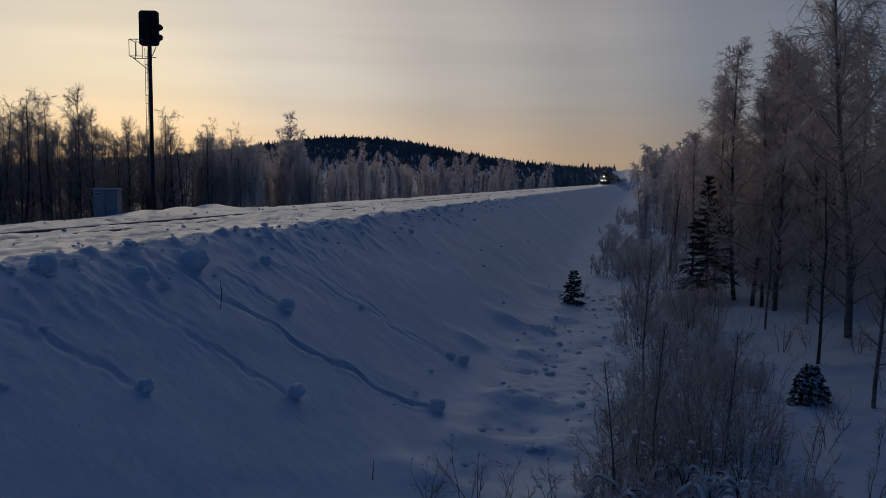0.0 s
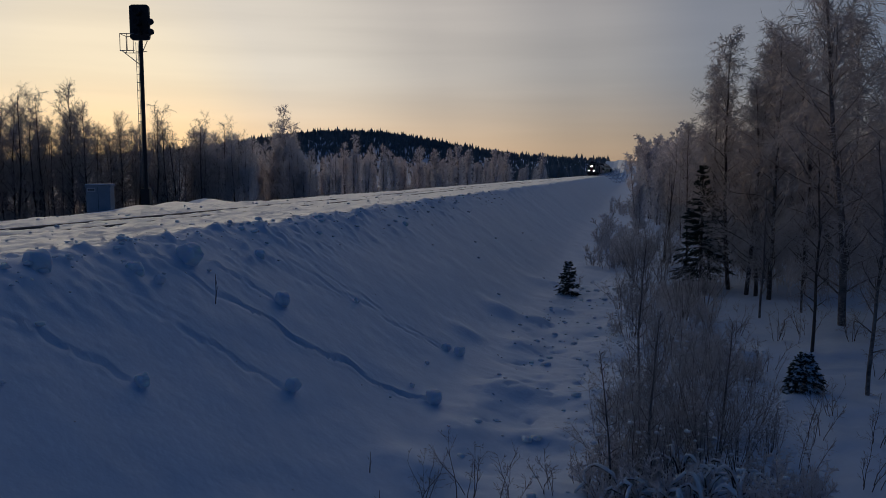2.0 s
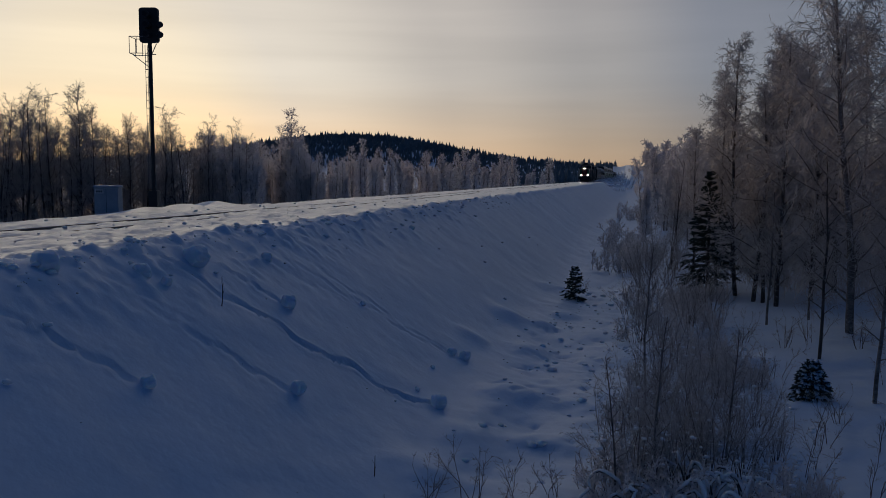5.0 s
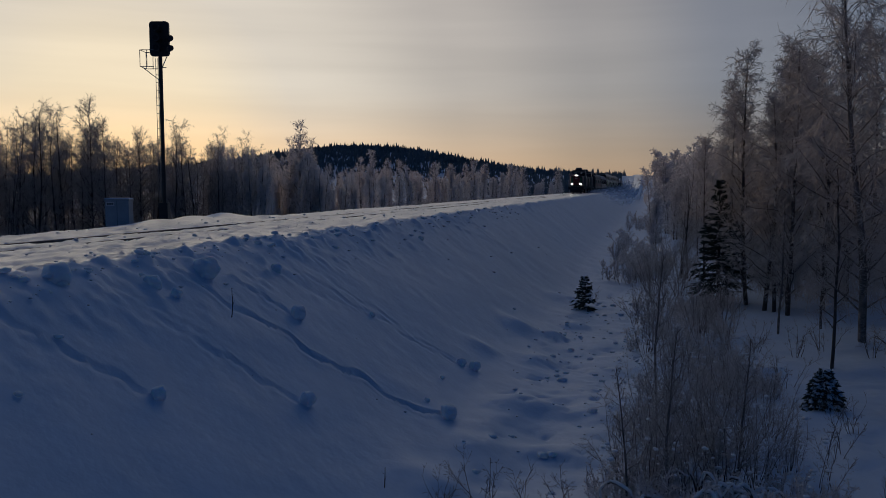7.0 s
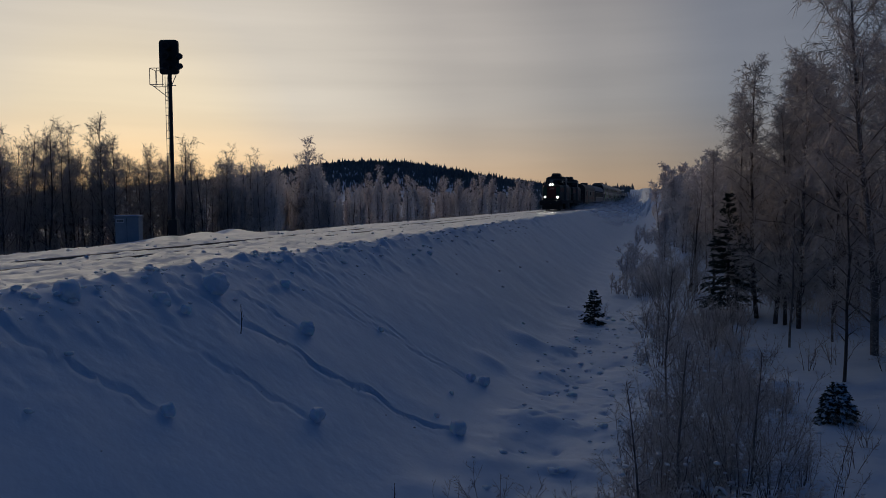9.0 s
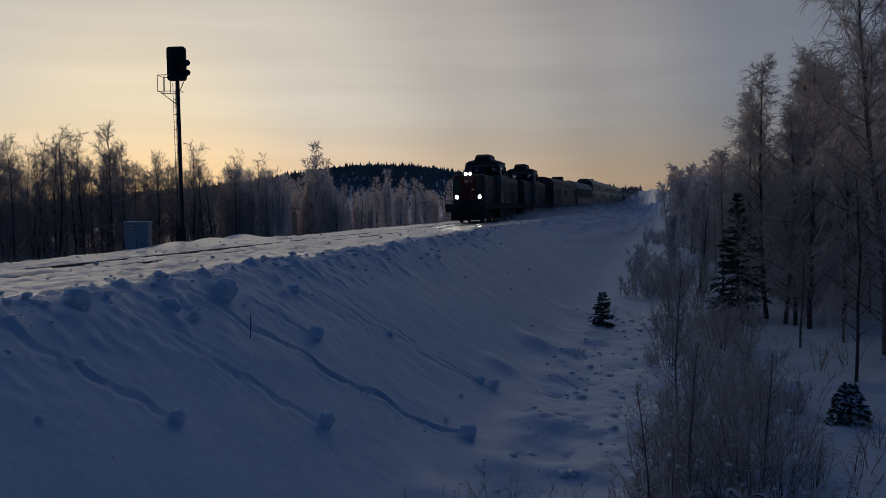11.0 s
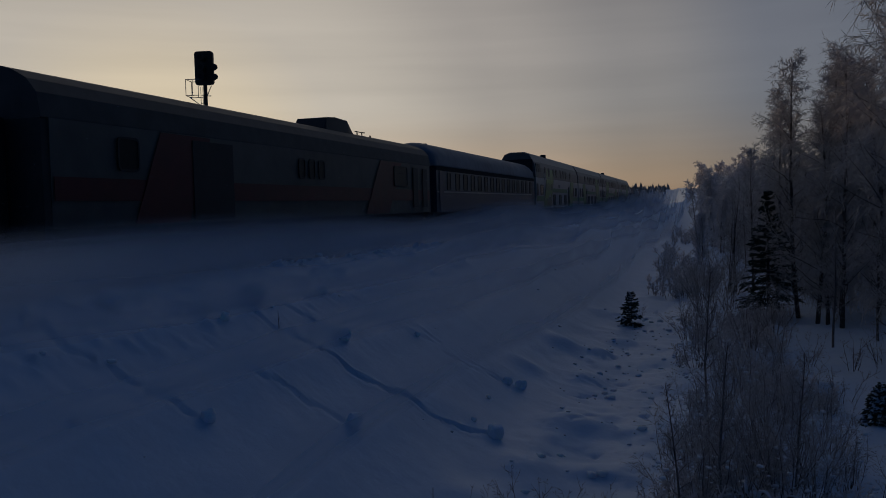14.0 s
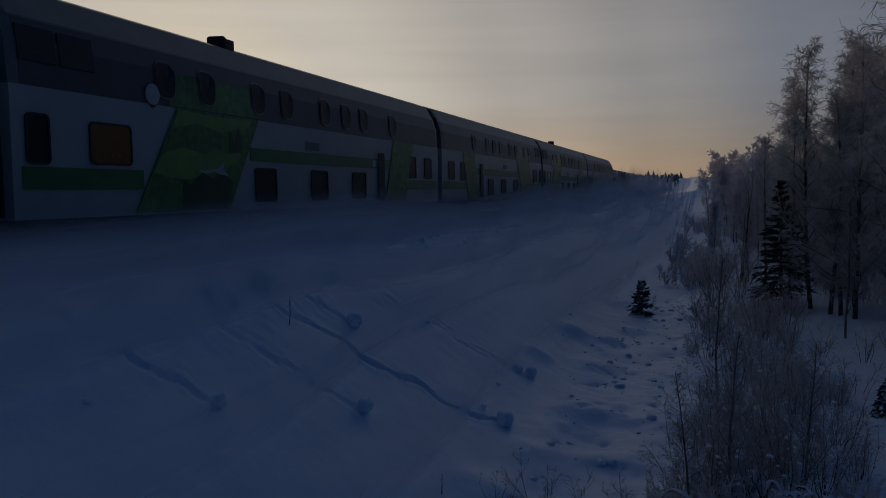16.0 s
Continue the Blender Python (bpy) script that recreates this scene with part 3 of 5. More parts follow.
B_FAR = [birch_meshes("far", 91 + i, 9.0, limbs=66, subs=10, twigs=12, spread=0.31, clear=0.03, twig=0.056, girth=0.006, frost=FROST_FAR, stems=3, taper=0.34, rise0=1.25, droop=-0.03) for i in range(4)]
SHRUB = [shrub_meshes(111 + i, 3.0, stems=13 + 2 * i, twigs=22, spread=0.6, twig=0.010, frost=FROST_MID) for i in range(4)]
SNOWY = [shrub_meshes(141 + i, 1.2, stems=12, twigs=20, spread=0.55, twig=0.024, frost=FROST_FAR) for i in range(3)]
LOW = [shrub_meshes(131 + i, 1.5, stems=5, twigs=9, spread=0.3, twig=0.010) for i in range(3)]
SPRUCE = spruce_meshes(151, 5.9, 1.55, whorls=22, per=9, needles=15)
SAPLING = spruce_meshes(161, 1.4, 0.5, whorls=14, per=8, needles=8, snow=0.12)
LADEN = spruce_meshes(171, 0.85, 0.42, whorls=15, per=12, needles=10, snow=0.35)

BIRCH_LABEL = "tall bare birch with dark trunk and hoar-frosted twigs"
for x, y, s in ((4.96, 36.3, 1.0), (5.6, 34.4, 0.92), (4.5, 38.2, 0.95), (5.3, 35.8, 0.8), (6.1, 37.5, 0.9), (7.2, 36.0, 0.95), (3.9, 42.0, 0.85), (6.6, 41.5, 1.0), (8.8, 39.0, 1.05), (5.2, 46.0, 0.95), (8.0, 46.0, 1.0), (3.4, 50.0, 0.72), (10.5, 43.0, 1.1)):
    plant("birch", rnd.choice(B_TALL), x, y, BIRCH_LABEL, "tree", "birches in the wood", rnd.uniform(0, 360), s * rnd.uniform(0.95, 1.05))
for x, y, s in ((6.9, 28.2, 0.98), (9.2, 30.5, 1.05), (8.2, 25.0, 0.9), (11.5, 34.0, 1.1), (12.0, 27.0, 1.0), (14.5, 38.0, 1.1)):
    plant("birch", rnd.choice(B_BROAD), x, y, "large weeping birch covered with hoar frost", "tree", "birches in the wood", rnd.uniform(0, 360), s)
for x, y, s in ((5.57, 20.15, 1.0), (5.2, 24.4, 0.95), (7.0, 23.0, 0.9), (4.6, 30.0, 0.8), (7.6, 31.5, 1.0), (6.2, 31.0, 0.85), (0.3, 19.6, 0.62), (0.42, 13.3, 0.52), (-0.25, 13.1, 0.42), (1.7, 15.2, 0.45)):
    plant("young_birch", rnd.choice(B_THIN), x, y, "slender young birch with thin frosted branches", "tree", "young birches", rnd.uniform(0, 360), s)
plant("spruce", SPRUCE, 3.31, 38.96, "dark green spruce with drooping lower branches", "tree")
plant("spruce_sapling", SAPLING, -2.55, 34.3, "small dark spruce sapling standing in the ditch", "tree")
plant("spruce_sapling", LADEN, 4.17, 20.2, "little spruce sapling loaded with clumps of snow", "tree")

for x, y, s, k in ((0.15, 13.5, 0.62, 1), (0.75, 14.0, 0.50, 3), (1.35, 14.7, 0.66, 2), (-0.35, 14.4, 0.56, 0), (2.0, 14.9, 0.52, 3), (0.3, 15.8, 0.58, 2), (1.1, 16.2, 0.68, 3), (1.9, 16.6, 0.60, 0), (2.7, 15.9, 0.42, 2), (0.6, 19.4, 0.62, 1), (2.0, 19.7, 0.6, 2), (1.3, 17.6, 0.66, 0), (2.6, 17.9, 0.55, 1), (0.1, 17.9, 0.55, 3), (0.9, 22.6, 0.8, 2), (2.2, 24.0, 0.75, 0),
                   (0.2, 26.5, 0.8, 1), (1.8, 28.5, 0.75, 2), (0.25, 39.2, 0.9, 2), (0.7, 36.0, 0.75, 1), (1.6, 41.0, 0.9, 0), (0.7, 45.0, 0.8, 2), (2.1, 47.0, 0.95, 1), (1.3, 52.0, 1.0, 0), (-0.3, 31.5, 0.65, 0), (2.9, 33.0, 0.8, 1)):
    plant("shrub", SHRUB[k], x, y, "leafless willow shrub with many frosted stems", "shrub", "willow shrubs", rnd.uniform(0, 360), s)
for x, y, s in ((-3.2, 11.9, 0.7), (-1.9, 12.0, 0.75), (-2.6, 12.4, 0.8), (-1.2, 12.7, 0.6), (3.2, 15.3, 0.8), (3.6, 16.6, 0.9), (4.1, 14.4, 0.8), (4.8, 16.4, 0.9), (3.0, 21.0, 0.9), (3.7, 22.6, 0.9), (4.6, 26.5, 1.0), (5.6, 27.2, 0.9), (3.4, 27.0, 1.0), (2.9, 30.0, 1.0), (6.3, 22.0, 0.9), (6.6, 25.5, 0.9), (-2.3, 37.0, 0.6), (-2.7, 39.0, 0.5), (4.4, 18.3, 0.7)):
    plant("low_shrub", rnd.choice(LOW), x, y, "low leafless shrub poking through the snow", "shrub", "low shrubs", rnd.uniform(0, 360), s)

def laden_bush(seed, x, y, arms):
    """Thin boughs bent over to the ground, each carrying a sleeve of snow."""
    rng = np.random.default_rng(seed)
    top = thing("bowed_bush", pose(x, y, gz(x, y)), "small bush bowed to the ground by sleeves of snow", "shrub", "bowed bushes")
    for k in range(arms):
        az, reach, h = k * 2.4 + rng.uniform(-0.5, 0.5), rng.uniform(0.5, 1.1), rng.uniform(0.35, 0.75)
        us = np.linspace(0, 1, 12)
        pts = [np.array((math.cos(az) * reach * u + 0.03 * rng.normal(), math.sin(az) * reach * u + 0.03 * rng.normal(), h * (1 - (2.1 * u - 1.0) ** 2) - 0.03)) for u in us]
        wood, white = Buf(), Buf()
        wood.tube(pts, [0.017 * (1 - 0.7 * u) for u in us], 5)
        bough = part("bough", mesh_of("bough", wood.v, wood.f, TWIG, True), None, top)
        white.tube([p + np.array((0, 0, 0.03)) for p in pts[2:]], [0.004] + [0.030 * rng.uniform(0.5, 1.3) for _ in pts[4:]] + [0.004], 7)
        part("snow_sleeve", mesh_of("snow_sleeve", white.v, white.f, LUMP, True), None, bough, "sleeve of fresh snow")
    return top


for i, (x, y, arms) in enumerate(((0.55, 12.7, 8), (1.25, 12.9, 9), (0.0, 12.6, 5), (1.9, 13.6, 6), (0.9, 13.7, 5))):
    laden_bush(400 + i, x, y, arms)

for i in range(90):
    y = 12.6 + 24 * rnd.random() ** 1.2
    x = rnd.uniform(-0.7, 3.2) + (y - 12) * 0.02
    plant("snowy_undergrowth", rnd.choice(SNOWY), x, y, "low undergrowth bowed under fresh snow and frost", "shrub", "snowy undergrowth", rnd.uniform(0, 360), rnd.uniform(0.4, 0.95))
for i in range(34):
    y = 44 + 90 * rnd.random() ** 1.3
    plant("snowy_undergrowth", rnd.choice(SNOWY), rnd.uniform(-2.4, 0.8) + (0.3 if y < 60 else 0), y, "low undergrowth bowed under fresh snow and frost", "shrub", "snowy undergrowth", rnd.uniform(0, 360), rnd.uniform(0.7, 1.7))
for i in range(20):
    y = 62 + 110 * rnd.random()
    x = rnd.uniform(-0.2, 1.6) + (y - 60) * 0.012 + rnd.random() * 5
    plant("birch", rnd.choice(B_FAR), x, y, "hoar-frosted birch in the wood beside the line", "tree", "trees along the line", rnd.uniform(0, 360), (EYE_Z + y * math.tan(radians(2.5 if x / y > 0.012 else 1.9)) + 4.0) / 9.0 * rnd.uniform(0.8, 1.02))

# the wood goes on along the line, on the right of it
for i in range(62):
    y = 48 + 250 * (i / 62) ** 1.5
    x = rnd.uniform(1.6, 5.0) + rnd.random() ** 1.5 * 26 + y * 0.004
    s = (0.62 if x < 5 else 0.95) * rnd.uniform(0.85, 1.15) * (1.0 if y < 110 else 0.95)
    plant("birch", rnd.choice(B_FAR if y > 75 else B_LEFT), x, y, "hoar-frosted birch in the wood beside the line", "tree", "trees along the line", rnd.uniform(0, 360), s)
for i in range(26):
    x, y = rnd.uniform(8, 30), rnd.uniform(20, 60)
    if x / y < 0.62 and y > 30:
        plant("birch", rnd.choice(B_LEFT), x, y, BIRCH_LABEL, "tree", "birches in the wood", rnd.uniform(0, 360), rnd.uniform(0.9, 1.25))


def by_bearing(yaw, dist):
    return -dist * math.sin(radians(yaw)), dist * math.cos(radians(yaw))


# the wood beyond the track: bearing left of the line, height of the tree tops over the eye (degrees)
SKYLINE = ((52, 4.4), (46, 4.4), (41.5, 4.4), (38.3, 4.2), (36.4, 3.2), (32.7, 3.4), (29, 3.3), (27, 2.6), (24.6, 3.0), (22.5, 1.6), (19.6, 1.7), (17.2, 1.5), (12.3, 1.35), (9, 1.15), (6.2, 0.7), (3.0, 0.65))


def beyond(yaw, el, dist, kinds):
    x, y = by_bearing(yaw, dist)
    tall = EYE_Z + dist * math.tan(radians(el)) + 3.2
    plant("birch", rnd.choice(kinds), x, y, "frosted birch in the wood beyond the track", "tree", "trees beyond the track", rnd.uniform(0, 360), tall / (9.9 if kinds is not B_FAR else 9.0))


for i in range(215):
    yaw = 50 - 44.5 * (i / 214) ** 0.9 + rnd.uniform(-0.7, 0.7)
    el = np.interp(-yaw, [-a for a, _ in SKYLINE], [e for _, e in SKYLINE])
    dist = (64 if yaw > 27 else 80 if yaw > 21 else 125 + (21 - yaw) * 9) * rnd.uniform(0.96, 1.2)
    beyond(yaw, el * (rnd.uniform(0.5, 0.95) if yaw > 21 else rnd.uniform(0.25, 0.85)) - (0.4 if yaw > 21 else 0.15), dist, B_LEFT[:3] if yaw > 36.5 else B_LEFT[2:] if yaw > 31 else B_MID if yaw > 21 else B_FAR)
# single trees that stand out over it
for yaw, el in ((46.5, 5.6), (44.2, 5.2), (42.6, 5.5), (41.7, 5.9), (40.3, 5.7), (38.4, 5.9), (37.6, 4.6), (35.4, 4.2), (33.1, 4.9), (32.2, 4.0), (30.1, 4.2), (28.5, 4.0), (27.7, 3.3)):
    beyond(yaw, el - 1.15, 62 * rnd.uniform(0.98, 1.05), B_LEFT[:3] if yaw > 34 else B_LEFT)
for yaw, el, dist in ((25.2, 3.3, 82), (24.6, 4.3, 80), (23.9, 3.2, 81), (20.4, 2.0, 122), (19.7, 2.5, 120), (18.9, 2.0, 124), (17.7, 1.9, 130), (16.9, 1.5, 140), (14.9, 1.65, 160), (13.8, 1.5, 165), (12.4, 1.75, 170), (11.6, 1.5, 175), (9.6, 1.5, 190), (8.9, 1.3, 195), (6.3, 1.0, 215)):
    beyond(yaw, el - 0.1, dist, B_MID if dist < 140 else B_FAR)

# brushwood at the foot of that wood
def brush(name, n, area, seed, h0, h1, w):
    rng = np.random.default_rng(seed)
    buf = Buf()
    spots = [area(rng) for _ in range(n)]
    for (x, y), z in zip(spots, gz_all(*zip(*spots))):
        hh = rng.uniform(h0, h1)
        for k in range(9):
            buf.blade(np.array((x + rng.normal() * 0.5, y + rng.normal() * 0.5, z - 0.1)), np.array((rng.normal() * 0.25, rng.normal() * 0.25, 1.0)) * hh * rng.uniform(0.5, 1), w, rng)
    return buf


def left_belt(rng):
    yaw = rng.uniform(6, 52)
    return by_bearing(yaw, (50 if yaw > 27 else 70 if yaw > 21 else 110 + (21 - yaw) * 8) * rng.uniform(0.95, 1.7))


b = brush("brush", 7500, left_belt, 5, 0.5, 2.2, 0.014)
tagged(new("brushwood", mesh_of("brushwood", b.v, b.f, FROST)), "dense leafless brushwood under the birches beyond the track", "undergrowth", kind="stuff")
b = brush("brush", 2600, lambda r: (r.uniform(5.5, 30), r.uniform(36, 90)), 6, 0.6, 3.4, 0.018)
tagged(new("brushwood", mesh_of("brushwood", b.v, b.f, FROST_MID)), "dense leafless brushwood in the dark wood", "undergrowth", kind="stuff")

# conifers on the far hills
rng = np.random.default_rng(9)
cv, cf = [], []
def conifer(x, y, z, h):
    n = len(cv)
    k = 5
    for r, lo, hi in ((0.26, 0.02, 0.70), (0.18, 0.35, 1.0)):
        o = len(cv)
        a0 = rng.uniform(0, 6)
        for i in range(k):
            a = a0 + 6.283 * i / k
            q = h * r * rng.uniform(0.75, 1.2)
            cv.append((x + q * math.cos(a), y + q * math.sin(a), z + h * lo * rng.uniform(0.8, 1.2)))
        cv.append((x, y, z + h * hi))
        cf.extend((o + i, o + (i + 1) % k, o + k) for i in range(k))
spots = []
for hx, hy, sx, sy, h in HILLS:
    m = 6500 if h > 40 else 1800
    spots.append(np.stack([hx + rng.normal(size=m) * sx * 0.75, hy - np.abs(rng.normal(size=m)) * sy * 0.8 + 60], 1))
m = 1600
yw = np.radians(rng.uniform(1.5, 13, m))
rr = rng.uniform(420, 800, m)
spots.append(np.stack([-rr * np.sin(yw), rr * np.cos(yw)], 1))
spots = np.concatenate(spots)
keep = (np.abs(spots[:, 0] - TRACK) > 22) & (spots[:, 1] > 300)
spots = spots[keep]
sz = ground_height(spots[:, 0], spots[:, 1])
for (x, y), z in zip(spots, sz):
    conifer(x, y, z - 0.3, rng.uniform(4, 8) + 6 * rng.random() ** 7)
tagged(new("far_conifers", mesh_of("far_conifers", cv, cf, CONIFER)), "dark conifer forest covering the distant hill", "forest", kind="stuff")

# ---------------------------------------------------------------- signal
SX, SY = -20.5, 30.5
sz0 = gz(SX, SY) - 0.2
signal = thing("railway_signal", pose(SX, SY, 0, 0, 0, 14), "black colour-light railway signal on a tall steel mast with ladder", "signal")
mast = rod(bmesh.new(), (0, 0, sz0), (0, 0, 7.5), 0.085, 12)
part("mast", mast, BLACK, signal, smooth=False)
part("mast_foot", boxed(-0.19, 0.19, -0.17, 0.17, sz0, 0.62, bevel=0.02), BLACK, signal, "black terminal box at the foot")
BOARD = [(0.41 - 0.13 * (1 - math.cos(radians(a))), 8.27 + 0.13 * math.sin(radians(a))) for a in range(0, 91, 15)]
BOARD += [(-x, z) for x, z in BOARD[::-1]]
BOARD += [(x, 15.33 - z) for x, z in BOARD[::-1]]
part("backing_board", loft(bmesh.new(), [[(x, y, z) for x, z in BOARD] for y in (-0.10, 0.06)]), BLACK, signal, "black backing board with rounded corners")
part("lamp_housing", boxed(-0.25, 0.25, 0.06, 0.34, 7.02, 8.30, bevel=0.04), BLACK, signal)
for z in (7.22, 7.62, 8.05):
    hood = bmesh.new()
    rod(hood, (0, -0.10, z), (0, -0.52, z + 0.02), 0.135, 14, 0.155)
    h = part("lamp_visor", hood, BLACK, signal, "black lamp visor")
    part("lens", rod(bmesh.new(), (0, -0.53, z + 0.02), (0, -0.535, z + 0.02), 0.11, 14), PANE, h)
# second, side-facing pair of visors that stand out past the board
for z in (7.20, 7.62):
    part("lamp_visor", rod(bmesh.new(), (0.40, -0.10, z), (0.58, -0.34, z + 0.03), 0.11, 12, 0.13), BLACK, signal, "black lamp visor")
ladder = bmesh.new()
for x in (-0.23, -0.13):
    rod(ladder, (x, 0.05, 0.9), (x, 0.05, 6.85), 0.012, 6)
lad = part("ladder", ladder, GALV, signal, "thin steel ladder")
for i in range(17):
    part("rung", rod(bmesh.new(), (-0.24, 0.05, 1.2 + i * 0.33), (-0.07, 0.05, 1.2 + i * 0.33), 0.014, 6), GALV, lad)
cage = bmesh.new()
for z in (6.45, 7.15):
    for a, c in (((-0.75, -0.35), (-0.15, -0.35)), ((-0.75, 0.35), (-0.15, 0.35)), ((-0.75, -0.35), (-0.75, 0.35))):
        rod(cage, (*a, z), (*c, z), 0.016, 6)
for x, y in ((-0.75, -0.35), (-0.75, 0.35), (-0.45, 0.35), (-0.45, -0.35)):
    rod(cage, (x, y, 6.45), (x, y, 7.15), 0.014, 6)
rod(cage, (-0.75, 0, 6.45), (-0.05, 0, 5.9), 0.018, 6)
rod(cage, (0.0, 0, 6.3), (0.28, 0, 6.9), 0.02, 6)
rod(cage, (0.0, 0, 6.45), (0.25, 0, 6.45), 0.02, 6)
part("service_cage", cage, GALV, signal, "steel service platform with hand rails")

# ---------------------------------------------------------------- relay cabinet
cab = thing("relay_cabinet", pose(-21.0, 28.1, 0, 0, 0, 20), "grey metal railway relay cabinet with snow on its lid", "cabinet")
cz = gz(-21.0, 28.1) - 0.1
part("body", boxed(-0.47, 0.47, -0.30, 0.30, cz, 0.74, bevel=0.02), GREY_BOX, cab)
lid = part("lid", boxed(-0.51, 0.51, -0.34, 0.34, 0.74, 0.80, bevel=0.02), GREY_BOX, cab)
part("snow_cap", boxed(-0.49, 0.49, -0.32, 0.32, 0.804, 0.86, bevel=0.03), SNOW, lid, "thin layer of snow", True)
part("door_seam", boxed(-0.006, 0.006, -0.306, -0.298, cz + 0.1, 0.76), BLACK, cab)
sign = part("sign", boxed(-0.42, -0.10, -0.312, -0.302, 0.54, 0.70), PLATE, cab, "small white plate")
for k in range(3):
    part("bar", boxed(-0.38 + k * 0.09, -0.32 + k * 0.09, -0.318, -0.313, 0.58, 0.66), BLACK, sign)

# ---------------------------------------------------------------- snow rollers
def snow_roller(x, y, r, long, seed, label):
    """A rolled-up lump of snow: a stubby drum with dished, cracked ends."""
    bm = bmesh.new()
    bmesh.ops.create_icosphere(bm, subdivisions=4, radius=1.0)
    off = Vector((seed * 3.7, seed * 1.3, 0))
    for v in bm.verts:
        p = v.co.copy()
        p.x = math.copysign(abs(p.x) ** 0.38, p.x)
        flat = 1 - 0.10 * (1 - min(1, math.hypot(p.y, p.z))) * abs(p.x)
        n = noise.noise(p * 1.5 + off) * 0.22 + noise.noise(p * 4 + off) * 0.10 + noise.noise(p * 9 + off) * 0.05
        v.co = Vector((p.x * long * flat, p.y * r * (1 + n), p.z * r * (1 + n)))
    me = bpy.data.meshes.new("snow_roller")
    bm.to_mesh(me)
    bm.free()
    me.materials.append(LUMP)
    me.polygons.foreach_set("use_smooth", [True] * len(me.polygons))
    ob = new("snow_roller", me)
    ob.matrix_world = pose(x, y, gz(x, y) + r * (0.15 if label is MOUND else 0.72), 0, rnd.uniform(-10, 10), 60 + rnd.uniform(-25, 25))
    return tagged(ob, label, "snow lump", "snow rollers on the bank")


BIG, MID, MOUND = "large rolled-up snow lump on the edge of the bank", "rolled-up snow lump at the end of its groove", "broken snow lump half sunk into the edge of the bank"
for i, (x, y, r, lab) in enumerate(((-8.5, 14.0, 0.27, BIG), (-7.2, 15.45, 0.19, MID), (-4.05, 16.15, 0.20, MID), (-5.78, 12.76, 0.155, MID), (-6.85, 9.92, 0.13, MID), (-4.38, 20.3, 0.17, MID), (-4.7, 20.1, 0.15, MID),
                                  (-8.2, 12.5, 0.11, MID), (-8.5, 12.2, 0.24, MOUND), (-8.95, 10.4, 0.30, MOUND), (-8.35, 16.75, 0.2, MOUND), (-6.65, 18.6, 0.10, MID), (-8.25, 28.6, 0.15, BIG), (-4.6, 16.4, 0.09, MID), (-4.75, 18.3, 0.08, MID))):
    snow_roller(x, y, r * (0.82 if i < 8 else 0.66), r * (0.82 if i < 8 else 0.66), i, lab)


def scatter_lumps(n, seed, area, lo, hi, lift=0.0):
    """Crumbs of snow broken off the ploughed ridge, each a knobbly lump, in one mesh."""
    rng = np.random.default_rng(seed)
    bm = bmesh.new()
    bmesh.ops.create_icosphere(bm, subdivisions=1, radius=1.0)
    base = np.array([v.co[:] for v in bm.verts])
    tri = [[v.index for v in f.verts] for f in bm.faces]
    bm.free()
    vv, ff = [], []
    spots = [area(rng) for _ in range(n)]
    for (x, y), z in zip(spots, gz_all(*zip(*spots))):
        r = lo + (hi - lo) * rng.random() ** 3
        o = len(vv)
        z = z + lift * rng.random()
        for p in base * (1 + rng.normal(size=(len(base), 1)) * 0.16):
            vv.append((x + p[0] * r * 1.2, y + p[1] * r * 1.1, z + p[2] * r * 0.6 + r * 0.25))
        ff += [[i + o for i in t] for t in tri]
    return mesh_of("snow_crumbs", vv, ff, LUMP, True)


tagged(new("snow_crumbs", scatter_lumps(480, 3, lambda r: (-9.35 + abs(r.normal()) * (0.4 if r.random() < 0.86 else 1.8), 8 + 45 * r.random() ** 1.3), 0.012, 0.10)), "crumbs of ploughed snow below the edge of the bank", "snow", kind="stuff")
tagged(new("snow_crumbs", scatter_lumps(150, 4, lambda r: (r.normal(-2.1, 0.9), 12 + 26 * r.random()), 0.03, 0.14)), "lumps of snow and trodden clods in the ditch", "snow", kind="stuff")
tagged(new("snow_crumbs", scatter_lumps(520, 5, lambda r: (r.uniform(-18.0, -9.4), 9 + 45 * r.random() ** 1.3), 0.012, 0.07)), "small lumps of snow strewn over the track", "snow", kind="stuff")

tagged(new("snow_clumps", scatter_lumps(1500, 6, lambda r: (r.uniform(-0.7, 3.2), 12.6 + 14 * r.random() ** 1.3), 0.010, 0.055, 1.25)), "clumps of fresh snow caught in the undergrowth", "snow", kind="stuff")

for x, y, h, tip in ((-7.58, 13.32, 0.62, 0.16), (-3.6, 10.9, 0.5, 0.05), (-4.1, 12.0, 0.4, 0.08)):
    buf = Buf()
    rngt = np.random.default_rng(int(h * 100))
    z = gz(x, y)
    pts, e = wander(np.array((x, y, z - 0.05)), np.array((tip, tip, 1.0)), h, 5, 0.06, 0, rngt)
    buf.tube(pts, [0.012, 0.011, 0.01, 0.008, 0.006, 0.004], 4)
    buf.blade(pts[3], unit(e + rngt.normal(size=3) * 0.5) * h * 0.3, 0.006, rngt)
    buf.blade(pts[2], unit(e + rngt.normal(size=3) * 0.5) * h * 0.25, 0.006, rngt)
    tagged(new("dry_stalk", mesh_of("dry_stalk", buf.v, buf.f, TWIG)), "single dry stalk sticking out of the snow", "plant", "dry stalks")

